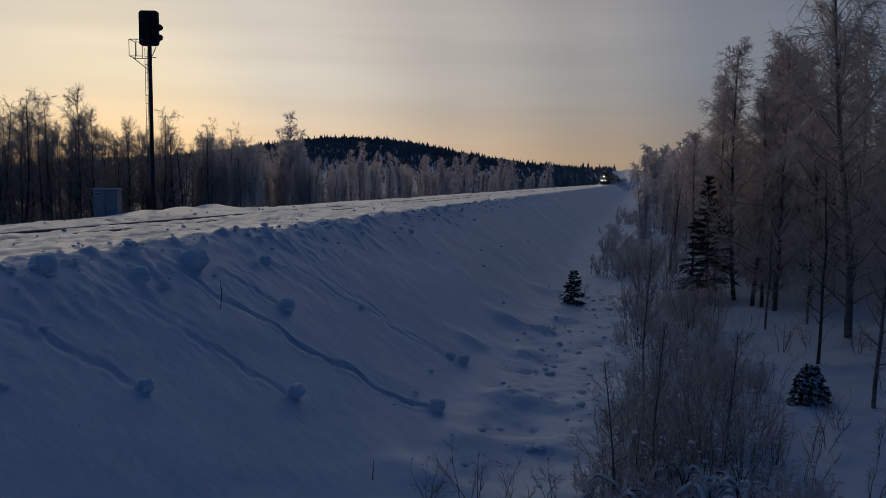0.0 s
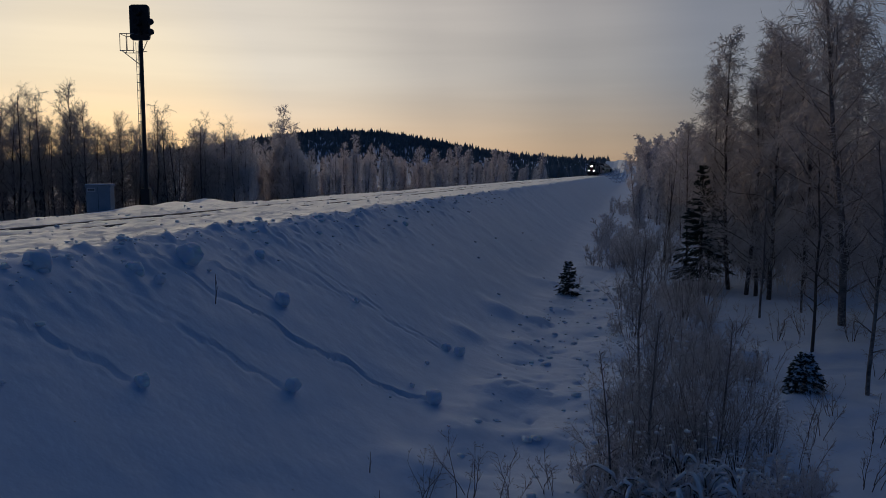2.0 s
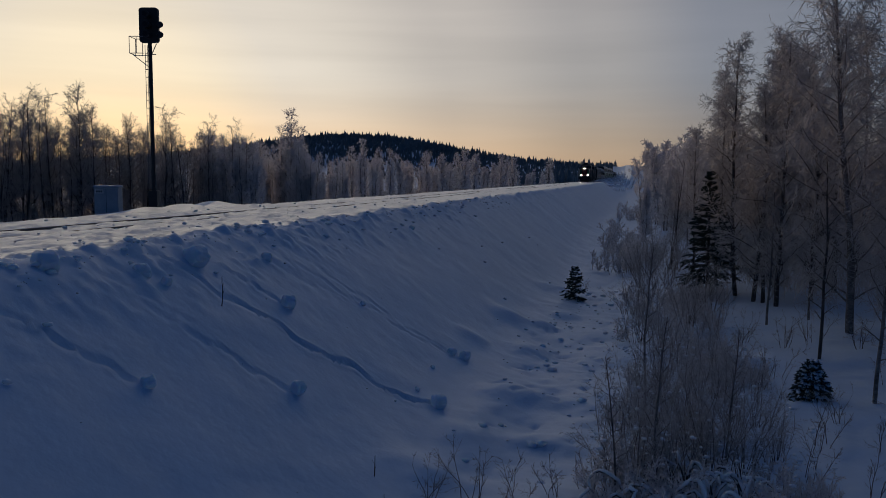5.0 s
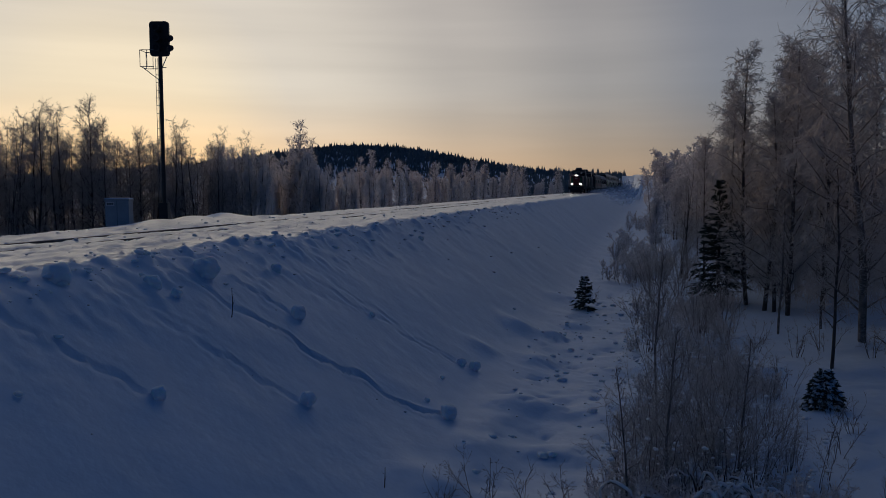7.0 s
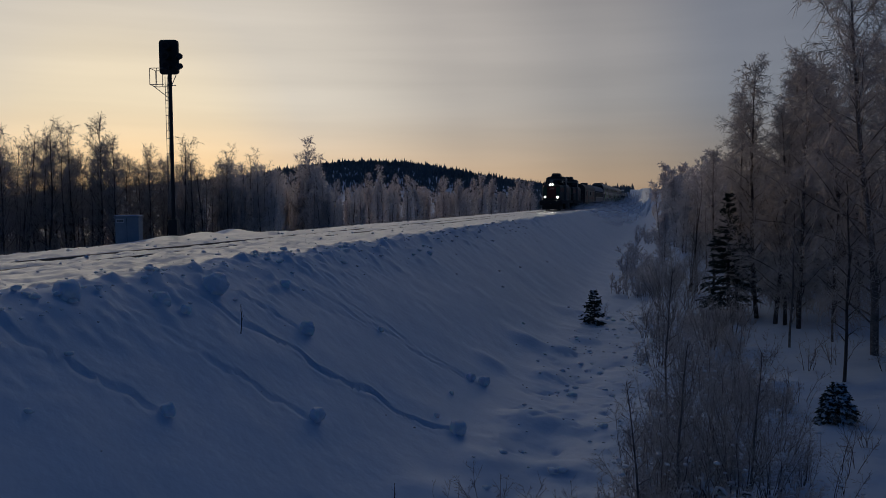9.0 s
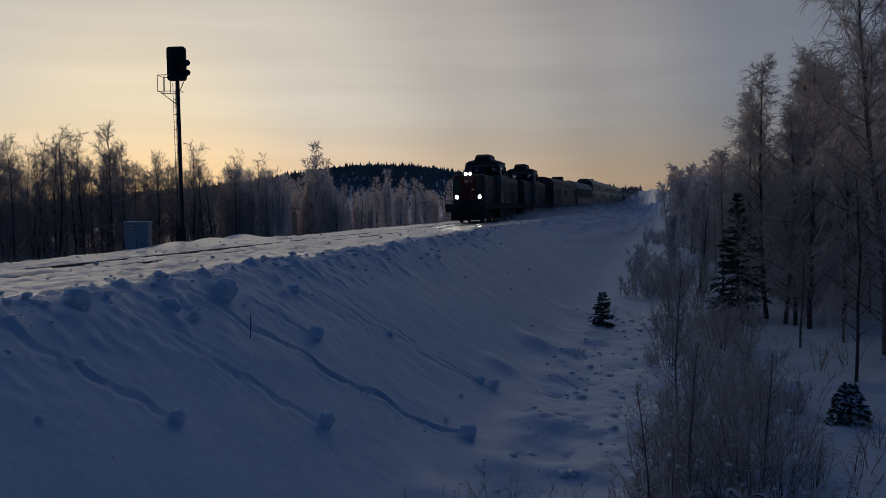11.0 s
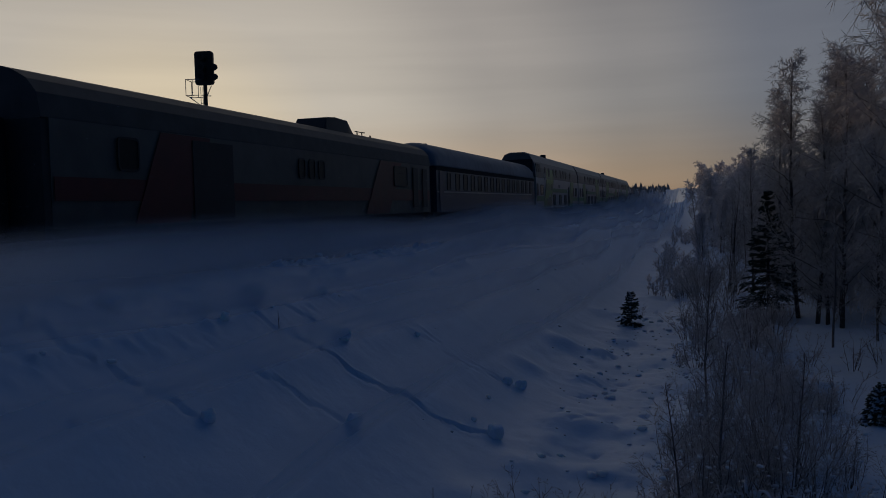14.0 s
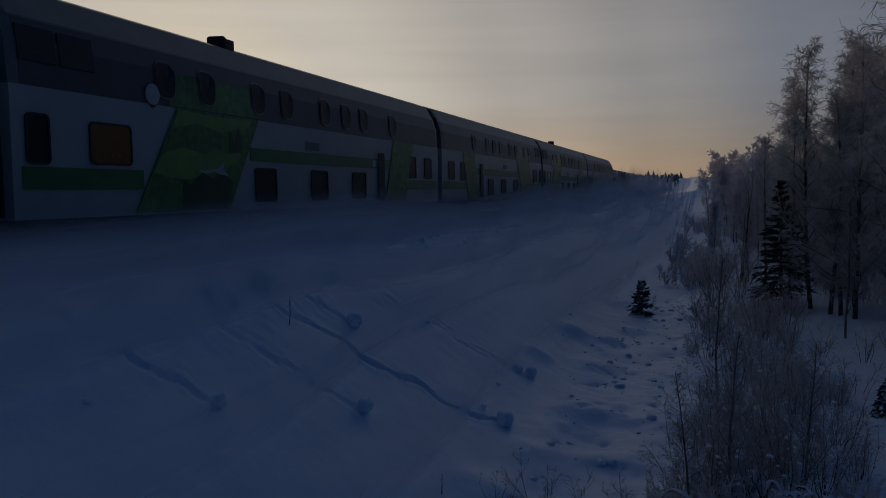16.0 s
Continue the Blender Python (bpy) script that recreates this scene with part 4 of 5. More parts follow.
# ---------------------------------------------------------------- the train
# Along each vehicle y runs towards the train's tail; x to the camera's side is +.
def wheelset(parent, y, r=0.46):
    w = bmesh.new()
    for s in (-1, 1):
        rod(w, (s * 0.69, y, r), (s * 0.83, y, r), r, 20)
        rod(w, (s * 0.83, y, r), (s * 0.88, y, r), r * 0.4, 12)
    rod(w, (-0.7, y, r), (0.7, y, r), 0.09, 8)
    return part("wheelset", w, UNDER, parent, "snow-caked wheelset")


def buffers(parent, y, way):
    for s in (-0.88, 0.88):
        b = rod(bmesh.new(), (s, y, 1.06), (s, y + way * 0.42, 1.06), 0.11, 12)
        rod(b, (s, y + way * 0.42, 1.06), (s, y + way * 0.48, 1.06), 0.2, 16)
        part("buffer", b, BLACK, parent)


def bar_letters(parent, x, y, z, w, h, n, mat):
    for k in range(n):
        part("bar", boxed(x, x + 0.006, y + w * k / n, y + w * (k + 0.6) / n, z, z + h), mat, parent)


def locomotive(at, lit, label):
    lo = thing("diesel_locomotive", pose(TRACK, at, 0), label, "locomotive", "locomotives of the train")
    frame_ = boxed(-1.45, 1.45, -1.0, 14.4, 0.95, 1.36, bevel=0.03)
    part("frame", frame_, UNDER, lo, "black underframe")
    hood = [(-1.17, 1.40), (1.17, 1.40), (1.17, 3.12), (1.10, 3.36), (0.85, 3.47), (-0.85, 3.47), (-1.10, 3.36), (-1.17, 3.12)]
    hf = part("front_hood", loft(bmesh.new(), along(hood, ((0.06, 0.97, 0.985), (0.16, 1, 1), (4.35, 1, 1)))), GREY, lo, "grey engine hood with red and green stripes")
    # painted stripes: thin plates proud of the hood
    part("red_panel", boxed(-0.60, 0.60, 0.03, 0.055, 1.7, 3.16), RED, hf, "red front panel")
    for s in (-1, 1):
        part("green_panel", boxed(min(s * 0.64, s * 1.08), max(s * 0.64, s * 1.08), 0.035, 0.055, 2.2, 3.12), GREEN, hf, "green front panel")
        part("red_band", boxed(min(s * 1.172, s * 1.182), max(s * 1.172, s * 1.182), 0.2, 4.3, 2.55, 3.08), RED, hf, "red side band")
        part("pale_band", boxed(min(s * 1.172, s * 1.182), max(s * 1.172, s * 1.182), 0.2, 4.3, 3.085, 3.10), CAB_GREY, hf)
        for k in range(4):
            part("hood_door", boxed(min(s * 1.172, s * 1.19), max(s * 1.172, s * 1.19), 0.5 + k * 0.92, 1.36 + k * 0.92, 1.5, 2.50, bevel=0.006), GREY, hf, "grey hood door")
    if lit:
        part("number", boxed(-0.30, 0.30, 0.02, 0.028, 2.88, 3.06), RED, hf)
        txt = bpy.data.curves.new("running_number", "FONT")
        txt.body, txt.size, txt.extrude, txt.align_x = "2813", 0.30, 0.004, "CENTER"
        txt.materials.append(LETTER)
        t_ob = new("running_number", txt)
        t_ob.parent = hf
        t_ob.matrix_basis = pose(0, 0.012, 2.86, 90, 0, 0)
        tagged(t_ob, "pale running number")
    rh = part("rear_hood", loft(bmesh.new(), along(hood, ((7.3, 1, 1), (13.2, 1, 1), (13.3, 0.97, 0.985)))), GREY, lo, "grey long engine hood")
    for s in (-1, 1):
        for k in range(6):
            part("hood_door", boxed(min(s * 1.172, s * 1.19), max(s * 1.172, s * 1.19), 7.5 + k * 0.94, 8.36 + k * 0.94, 1.5, 2.45, bevel=0.006), GREY, rh, "grey hood door")
        for k in range(14):
            part("grille_slat", boxed(min(s * 1.172, s * 1.20), max(s * 1.172, s * 1.20), 9.4, 11.2, 2.52 + k * 0.04, 2.54 + k * 0.04), BLACK, rh)
        part("red_band", boxed(min(s * 1.172, s * 1.182), max(s * 1.172, s * 1.182), 7.35, 13.1, 1.42, 1.49), RED, rh)
    for k in range(5):
        e = bmesh.new()
        rod(e, (0.85, 7.9 + k * 1.15, 3.46), (0.85, 7.9 + k * 1.15, 3.54), 0.02, 6)
        rod(e, (0.85, 7.86 + k * 1.15, 3.54), (0.85, 7.98 + k * 1.15, 3.54), 0.02, 6)
        part("lifting_eye", e, BLACK, rh)
    # cab: waist below, pillars and roof above, so that one sees through the windows
    cabm = [(-1.52, 1.38), (1.52, 1.38), (1.52, 3.34), (-1.52, 3.34)]
    c = part("cab", loft(bmesh.new(), along(cabm, ((4.3, 1, 1), (7.3, 1, 1)))), CAB_GREY, lo, "grey driver's cab with large windows")
    def flat_shape(name, pts, mat, label):
        part(name, loft(bmesh.new(), [[(xx, y, z) for y, z in pts] for xx in (1.522, 1.534)]), mat, c, label)
    flat_shape("red_emblem", ((4.32, 2.35), (5.05, 2.35), (5.45, 1.45), (5.85, 1.45), (5.95, 2.3), (5.75, 2.9), (5.35, 3.12), (4.32, 3.12)), RED, "red emblem on the cab side")
    flat_shape("red_emblem", ((6.15, 1.45), (6.30, 2.55), (6.5, 2.98), (6.95, 3.0), (7.24, 2.65), (7.28, 1.6), (6.95, 1.45), (6.82, 1.95), (6.45, 1.45)), RED, "red emblem on the cab side")
    part("white_mark", boxed(1.536, 1.542, 6.55, 6.85, 2.40, 2.47), LETTER, c)
    part("door_seam", boxed(1.522, 1.530, 5.98, 6.02, 1.45, 3.3), BLACK, c)
    for hx in (5.3, 6.08):
        part("grab_rail", rod(bmesh.new(), (1.57, hx, 1.5), (1.57, hx, 3.1), 0.018, 6), GALV, c)
    def on_wall(wall, u, z, inset):
        """A point of the sloping cab wall: wall +-1 is a side (u along y), +-2 an end (u along x)."""
        t = (z - 3.34) / 1.12
        if abs(wall) == 1:
            return (wall * (1.49 * (1 - 0.13 * t) - inset), 5.8 + (u - 5.8) * (1 - 0.19 * t), z)
        return (u * (1 - 0.13 * t), 5.8 + math.copysign(1.47 * (1 - 0.19 * t) - inset, wall), z)

    def wall_piece(name, wall, u0, u1, z0, z1, mat):
        bm = loft(bmesh.new(), [[on_wall(wall, u0, z0, i), on_wall(wall, u1, z0, i), on_wall(wall, u1, z1, i), on_wall(wall, u0, z1, i)] for i in (0.0, 0.06)])
        part(name, bm, mat, c)

    for s in (-1, 1):
        wall_piece("sill", s, 4.33, 7.27, 3.34, 3.52, CAB_GREY)
        wall_piece("header", s, 4.33, 7.27, 4.20, 4.46, CAB_GREY)
        for u0, u1 in ((4.33, 5.15), (5.62, 5.92), (6.42, 6.49), (7.08, 7.27)):
            wall_piece("pillar", s, u0, u1, 3.52, 4.20, CAB_GREY)
        wall_piece("sill", 2 * s, -1.42, 1.42, 3.34, 3.50, CAB_GREY)
        wall_piece("header", 2 * s, -1.42, 1.42, 4.18, 4.46, CAB_GREY)
        for u0, u1 in ((-1.42, -1.30), (-0.86, -0.80), (-0.36, 0.30), (0.80, 0.86), (1.30, 1.42)):
            wall_piece("pillar", 2 * s, u0, u1, 3.50, 4.18, BLACK)
        pane_ = bmesh.new()
        pane_.faces.new([pane_.verts.new(on_wall(2 * s, u, z, 0.03)) for u, z in ((-1.3, 3.5), (1.3, 3.5), (1.3, 4.18), (-1.3, 4.18))])
        part("windscreen", pane_, CLEAR, c, "clear windscreen").visible_shadow = False
    roof = [(-1.36, 4.4), (1.36, 4.4), (1.33, 4.50), (1.05, 4.66), (0.5, 4.74), (-0.5, 4.74), (-1.05, 4.66), (-1.33, 4.50)]
    part("cab_roof", loft(bmesh.new(), along(roof, ((4.45, 0.93, 0.6), (4.7, 1, 1), (6.9, 1, 1), (7.15, 0.93, 0.6)))), DARK_ROOF, c, "dark rounded cab roof")
    vent = [(-0.66, 4.7), (0.66, 4.7), (0.56, 5.06), (0.42, 5.14), (-0.42, 5.14), (-0.56, 5.06)]
    part("roof_ventilator", loft(bmesh.new(), along(vent, ((4.55, 0.9, 0.6), (4.85, 1, 1), (6.4, 1, 1), (6.95, 0.9, 0.5)))), BLACK, c)
    # driver's desk and seats show dark behind the glass
    part("desk", boxed(-1.2, 0.2, 4.6, 5.1, 3.34, 3.5, bevel=0.03), BLACK, c)
    for sx in (-0.8, 0.7):
        s_ = boxed(sx - 0.24, sx + 0.24, 6.1, 6.25, 3.34, 3.85, bevel=0.05)
        part("seat_back", s_, BLACK, c)
    for s in (-1, 1):
        mir = boxed(min(s * 1.56, s * 1.76), max(s * 1.56, s * 1.76), 4.28, 4.36, 3.50, 3.86, bevel=0.03)
        part("mirror", mir, BLACK, c)
        mir = boxed(min(s * 1.50, s * 1.70), max(s * 1.50, s * 1.70), 7.2, 7.28, 3.50, 3.86, bevel=0.03)
        part("mirror", mir, BLACK, c)
    # headlamps
    for s in (-0.83, 0.83):
        lampb = part("headlamp", rod(bmesh.new(), (s, 0.06, 1.86), (s, -0.06, 1.86), 0.16, 18), BLACK, lo, "round lower headlamp")
        part("lamp_glass", rod(bmesh.new(), (s, -0.062, 1.86), (s, -0.075, 1.86), 0.125, 18), LAMP if lit else PANE, lampb, "lit lamp glass" if lit else "unlit lamp glass")
    up = part("upper_headlamp", boxed(-0.28, 0.28, -0.02, 0.24, 3.38, 3.68, bevel=0.03), BLACK, lo, "twin headlamp on the hood")
    for s in (-0.155, 0.155):
        part("lamp_glass", rod(bmesh.new(), (s, -0.025, 3.49), (s, -0.045, 3.49), 0.10, 18), LAMP if lit else PANE, up, "lit lamp glass" if lit else "unlit lamp glass")
    # end platforms with rails, pilots, steps
    for y0, y1, e in ((-0.95, 0.05, -1), (13.3, 14.35, 1)):
        ye = y0 if e < 0 else y1
        for x in (-1.4, -0.45, 0.45, 1.4):
            part("rail_post", rod(bmesh.new(), (x, ye, 1.3), (x, ye, 2.35), 0.02, 6), BLACK, lo)
        for z in (1.60, 2.35):
            for x in (-1.4, 1.4):
                part("hand_rail", rod(bmesh.new(), (x, ye, z), (x * 0.32, ye, z), 0.02, 6), BLACK, lo)
                part("hand_rail", rod(bmesh.new(), (x, y0, z), (x, y1, z), 0.02, 6), BLACK, lo)
        part("buffer_beam", boxed(-1.4, 1.4, min(ye, ye + e * 0.1), max(ye, ye + e * 0.1), 0.80, 1.36, bevel=0.02), BLACK, lo)
        buffers(lo, ye + e * 0.1, e)
        part("track_clearer", boxed(-1.15, 1.15, min(ye - e * 0.5, ye - e * 0.42), max(ye - e * 0.5, ye - e * 0.42), 0.2, 0.82, bevel=0.02), BLACK, lo, "black track clearer")
        cp = rod(bmesh.new(), (0, ye, 1.0), (0, ye + e * 0.45, 0.95), 0.07, 8)
        part("coupling", cp, BLACK, lo)
        for s in (-1, 1):
            st = bmesh.new()
            for z in (0.45, 0.75):
                box(st, min(s * 1.2, s * 1.5), max(s * 1.2, s * 1.5), y0 + 0.2, y0 + 0.7, z, z + 0.03)
            rod(st, (s * 1.45, y0 + 0.2, 0.45), (s * 1.45, y0 + 0.2, 1.0), 0.02, 6)
            rod(st, (s * 1.45, y0 + 0.7, 0.45), (s * 1.45, y0 + 0.7, 1.0), 0.02, 6)
            part("step", st, BLACK, lo)
    for s in (-1, 1):
        for z in (1.9, 2.4):
            part("side_rail", rod(bmesh.new(), (s * 1.5, 7.5, z), (s * 1.5, 13.3, z), 0.018, 6), RAILING, lo)
        for k in range(5):
            part("rail_post", rod(bmesh.new(), (s * 1.5, 7.5 + k * 1.45, 1.3), (s * 1.5, 7.5 + k * 1.45, 2.4), 0.018, 6), RAILING, lo)
        part("walkway", boxed(min(s * 1.18, s * 1.52), max(s * 1.18, s * 1.52), -0.9, 14.3, 1.365, 1.40), UNDER, lo)
        part("fuel_tank", boxed(min(s * 0.4, s * 1.35), max(s * 0.4, s * 1.35), 4.6, 8.6, 0.22, 0.95, bevel=0.08), UNDER, lo)
    for y in (1.0, 3.3, 9.9, 12.2):
        wheelset(lo, y, 0.5)
    for y in (2.15, 11.05):
        for s in (-1, 1):
            part("bogie_frame", boxed(min(s * 0.92, s * 1.06), max(s * 0.92, s * 1.06), y - 1.9, y + 1.9, 0.24, 0.93, bevel=0.09), UNDER, lo)
    return lo


def coach_under(co, L):
    part("underframe", boxed(-1.25, 1.25, 0.3, L - 0.3, 0.72, 1.06, bevel=0.03), UNDER, co)
    for y in (3.0, L - 3.0):
        for d in (-1.25, 1.25):
            wheelset(co, y + d, 0.45)
        for s in (-1, 1):
            part("bogie_frame", boxed(min(s * 0.92, s * 1.08), max(s * 0.92, s * 1.08), y - 1.75, y + 1.75, 0.36, 0.74, bevel=0.06), UNDER, co)
    for a, b in ((0.23, 0.40), (0.41, 0.58), (0.60, 0.77)):
        part("equipment_box", boxed(-1.2, 1.2, L * a, L * b, 0.30, 0.74, bevel=0.04), UNDER, co)
    for y, e in ((0, -1), (L, 1)):
        part("bellows", boxed(-0.7, 0.7, min(y, y + e * 0.32), max(y, y + e * 0.32), 1.0, 3.25, bevel=0.05), BELLOWS, co)


def panel(name, parent, mat, x, y0, y1, z0, z1, label="", thick=0.012, bevel=0.0):
    return part(name, boxed(x, x + thick, y0, y1, z0, z1, bevel=bevel), mat, parent, label)


def slanted(name, parent, mat, x, y0, y1, z0, z1, skew, label=""):
    """A panel whose ends lean towards the tail as they rise."""
    bm = loft(bmesh.new(), [[(xx, y0, z0), (xx, y1, z0), (xx, y1 + skew, z1), (xx, y0 + skew, z1)] for xx in (x, x + 0.014)])
    return part(name, bm, mat, parent, label)


def rounded(y0, y1, z0, z1, r, n=4):
    """Outline (y, z) of an opening with rounded corners."""
    out = []
    for cy, cz_, a0 in ((y1 - r, z1 - r, 0), (y0 + r, z1 - r, 90), (y0 + r, z0 + r, 180), (y1 - r, z0 + r, 270)):
        out += [(cy + r * math.cos(radians(a0 + 90 * k / n)), cz_ + r * math.sin(radians(a0 + 90 * k / n))) for k in range(n + 1)]
    return out


def window(parent, x, y0, y1, z0, z1, pane=None, bar=False, r=0.12):
    t = 0.045
    outer, inner = rounded(y0, y1, z0, z1, r), rounded(y0 + t, y1 - t, z0 + t, z1 - t, r - 0.03)
    fr = bmesh.new()
    rings = [[fr.verts.new((xx, y, z)) for y, z in o] for xx, o in ((x, outer), (x + 0.03, outer), (x + 0.03, inner), (x, inner))]
    for a, b in zip(rings, rings[1:]):
        for k in range(len(a)):
            fr.faces.new((a[k], a[(k + 1) % len(a)], b[(k + 1) % len(a)], b[k]))
    if bar:
        box(fr, x, x + 0.028, y0 + t, y1 - t, z1 - 0.30, z1 - 0.27)
    w = part("window", fr, BLACK, parent, "dark rubber-framed window")
    part("pane", loft(bmesh.new(), [[(xx, y, z) for y, z in inner] for xx in (x, x + 0.012)]), pane or PANE, w)
    return w


def arch(w, z0, zs, zt, n=10):
    """Coach outline: straight sides to zs, arched roof to zt."""
    pts = [(-w, z0), (w, z0), (w, zs)]
    for k in range(1, n):
        a = math.pi * k / n
        pts.append((w * math.cos(a), zs + (zt - zs) * math.sin(a) ** 0.75))
    return pts + [(-w, zs)]


def baggage_coach(L=23.7):
    co = thing("baggage_coach", pose(TRACK, 33.75, 0), "white coach with red bands, sliding door and dark arched roof", "railway coach", "coaches of the train")
    body = [(-1.5, 1.05), (1.5, 1.05), (1.53, 3.22), (-1.53, 3.22)]
    b = part("body", loft(bmesh.new(), along(body, ((0.25, 1, 1), (L - 0.25, 1, 1)))), OLD_WHITE, co, "white coach body")
    rf = [(x, z) for x, z in arch(1.53, 3.222, 3.26, 4.33)]
    part("roof", loft(bmesh.new(), along(rf, ((0.05, 1, 1), (L - 0.05, 1, 1)))), DARK_ROOF, co, "dark arched roof dusted with snow")
    for y in (0.05, L - 0.25):
        part("end_wall", boxed(-1.5, 1.5, y, y + 0.2, 1.0, 3.22, bevel=0.02), BLACK, co)
    x = 1.535
    panel("red_band", b, COACH_RED, x, 0.3, L - 0.3, 1.60, 2.08, "red band")
    slanted("red_panel", b, COACH_RED, x + 0.013, 2.6, 4.6, 1.08, 3.2, 1.0, "slanted red panel")
    slanted("red_panel", b, COACH_RED, x + 0.013, L - 8.0, L - 5.6, 1.08, 3.2, 1.6, "slanted red panel")
    # no opening is cut: a black plate gives the shade inside the doorway
    d = panel("doorway_shade", b, BLACK, x + 0.028, 4.8, 6.6, 1.12, 3.10, "black plate for the shade inside the open sliding doorway", 0.02, 0.006)
    window(b, x + 0.02, 2.1, 2.8, 2.25, 3.0)
    for y in (10.4, 11.1, 11.8):
        window(b, x, y, y + 0.45, 2.3, 2.95)
    window(b, x + 0.03, L - 5.0, L - 3.4, 2.2, 3.05, bar=True)
    for y in (L - 2.6, L - 1.3):
        panel("door", b, BLACK, x + 0.02, y, y + 0.62, 1.3, 3.05, "dark entrance door", 0.02, 0.01)
    boxr = [(-0.72, 4.0), (0.72, 4.0), (0.6, 4.76), (-0.6, 4.76)]
    part("roof_unit", loft(bmesh.new(), along(boxr, ((14.2, 1, 0.4), (14.5, 1, 0.92), (15.2, 1, 1), (16.3, 1, 0.96), (16.9, 1, 0.3)))), BLACK, co, "black ventilation unit on the roof")
    a = bmesh.new()
    for y in (18.4, 18.9):
        rod(a, (0.1, y, 4.2), (0.1, y, 4.52), 0.025, 6)
    rod(a, (0.1, 18.2, 4.5), (0.1, 19.2, 4.52), 0.02, 6)
    part("aerial", a, BLACK, co)
    part("aerial_stub", rod(bmesh.new(), (0.1, 19.8, 4.2), (0.1, 19.8, 4.45), 0.04, 6), BLACK, co)
    for z in (3.95, 4.08):
        part("roof_ridge", boxed(0.95 - (z - 3.95) * 2.6, 0.97 - (z - 3.95) * 2.6, 0.2, L - 0.2, z + 0.02, z + 0.05), GALV, co)
    coach_under(co, L)
    return co


def blue_coach(L=25.4):
    co = thing("sleeping_coach", pose(TRACK, 58.2, 0), "old dark blue passenger coach with pale window band and snowy roof", "railway coach", "coaches of the train")
    body = [(-1.5, 1.02), (1.5, 1.02), (1.5, 3.30), (-1.5, 3.30)]
    b = part("body", loft(bmesh.new(), along(body, ((0.2, 1, 1), (L - 0.2, 1, 1)))), BLUE, co, "dark blue body")
    rf = arch(1.5, 3.302, 3.36, 4.54)
    part("roof", loft(bmesh.new(), along(rf, ((0.0, 0.97, 0.72), (0.35, 1, 0.9), (0.9, 1, 1), (L - 0.9, 1, 1), (L - 0.35, 1, 0.9), (L, 0.97, 0.72)))), ROOF, co, "arched roof under thin snow", True)
    panel("eave_band", b, BELLOWS, 1.503, 0.2, L - 0.2, 3.08, 3.30, "dark eave band", 0.02)
    panel("window_band", b, PALE, 1.502, 0.5, L - 0.5, 2.10, 3.06, "pale grey window band")
    panel("waist_line", b, WHITE, 1.502, 0.3, L - 0.3, 2.0, 2.06, "white waist line")
    for k in range(15):
        y = 1.9 + k * 1.52
        window(b, 1.514, y, y + (0.62 if k in (0, 13, 14) else 0.78), 2.12, 3.02, bar=k not in (0, 14))
    panel("door", b, BLUE, 1.52, L - 1.2, L - 0.6, 1.15, 3.05, "dark blue entrance door", 0.02, 0.01)
    panel("door", b, BLUE, 1.52, 0.6, 1.25, 1.15, 3.05, "dark blue entrance door", 0.02, 0.01)
    panel("plate", b, BLUE, 1.516, 9.85, 10.12, 2.45, 2.75, "small blue plate")
    v = boxed(0.0, 0.5, 2.2, 3.4, 4.36, 4.46, bevel=0.02)
    box(v, 0.1, 0.35, 2.1, 2.35, 4.4, 4.56)
    part("roof_vent", v, BLACK, co)
    coach_under(co, L)
    return co


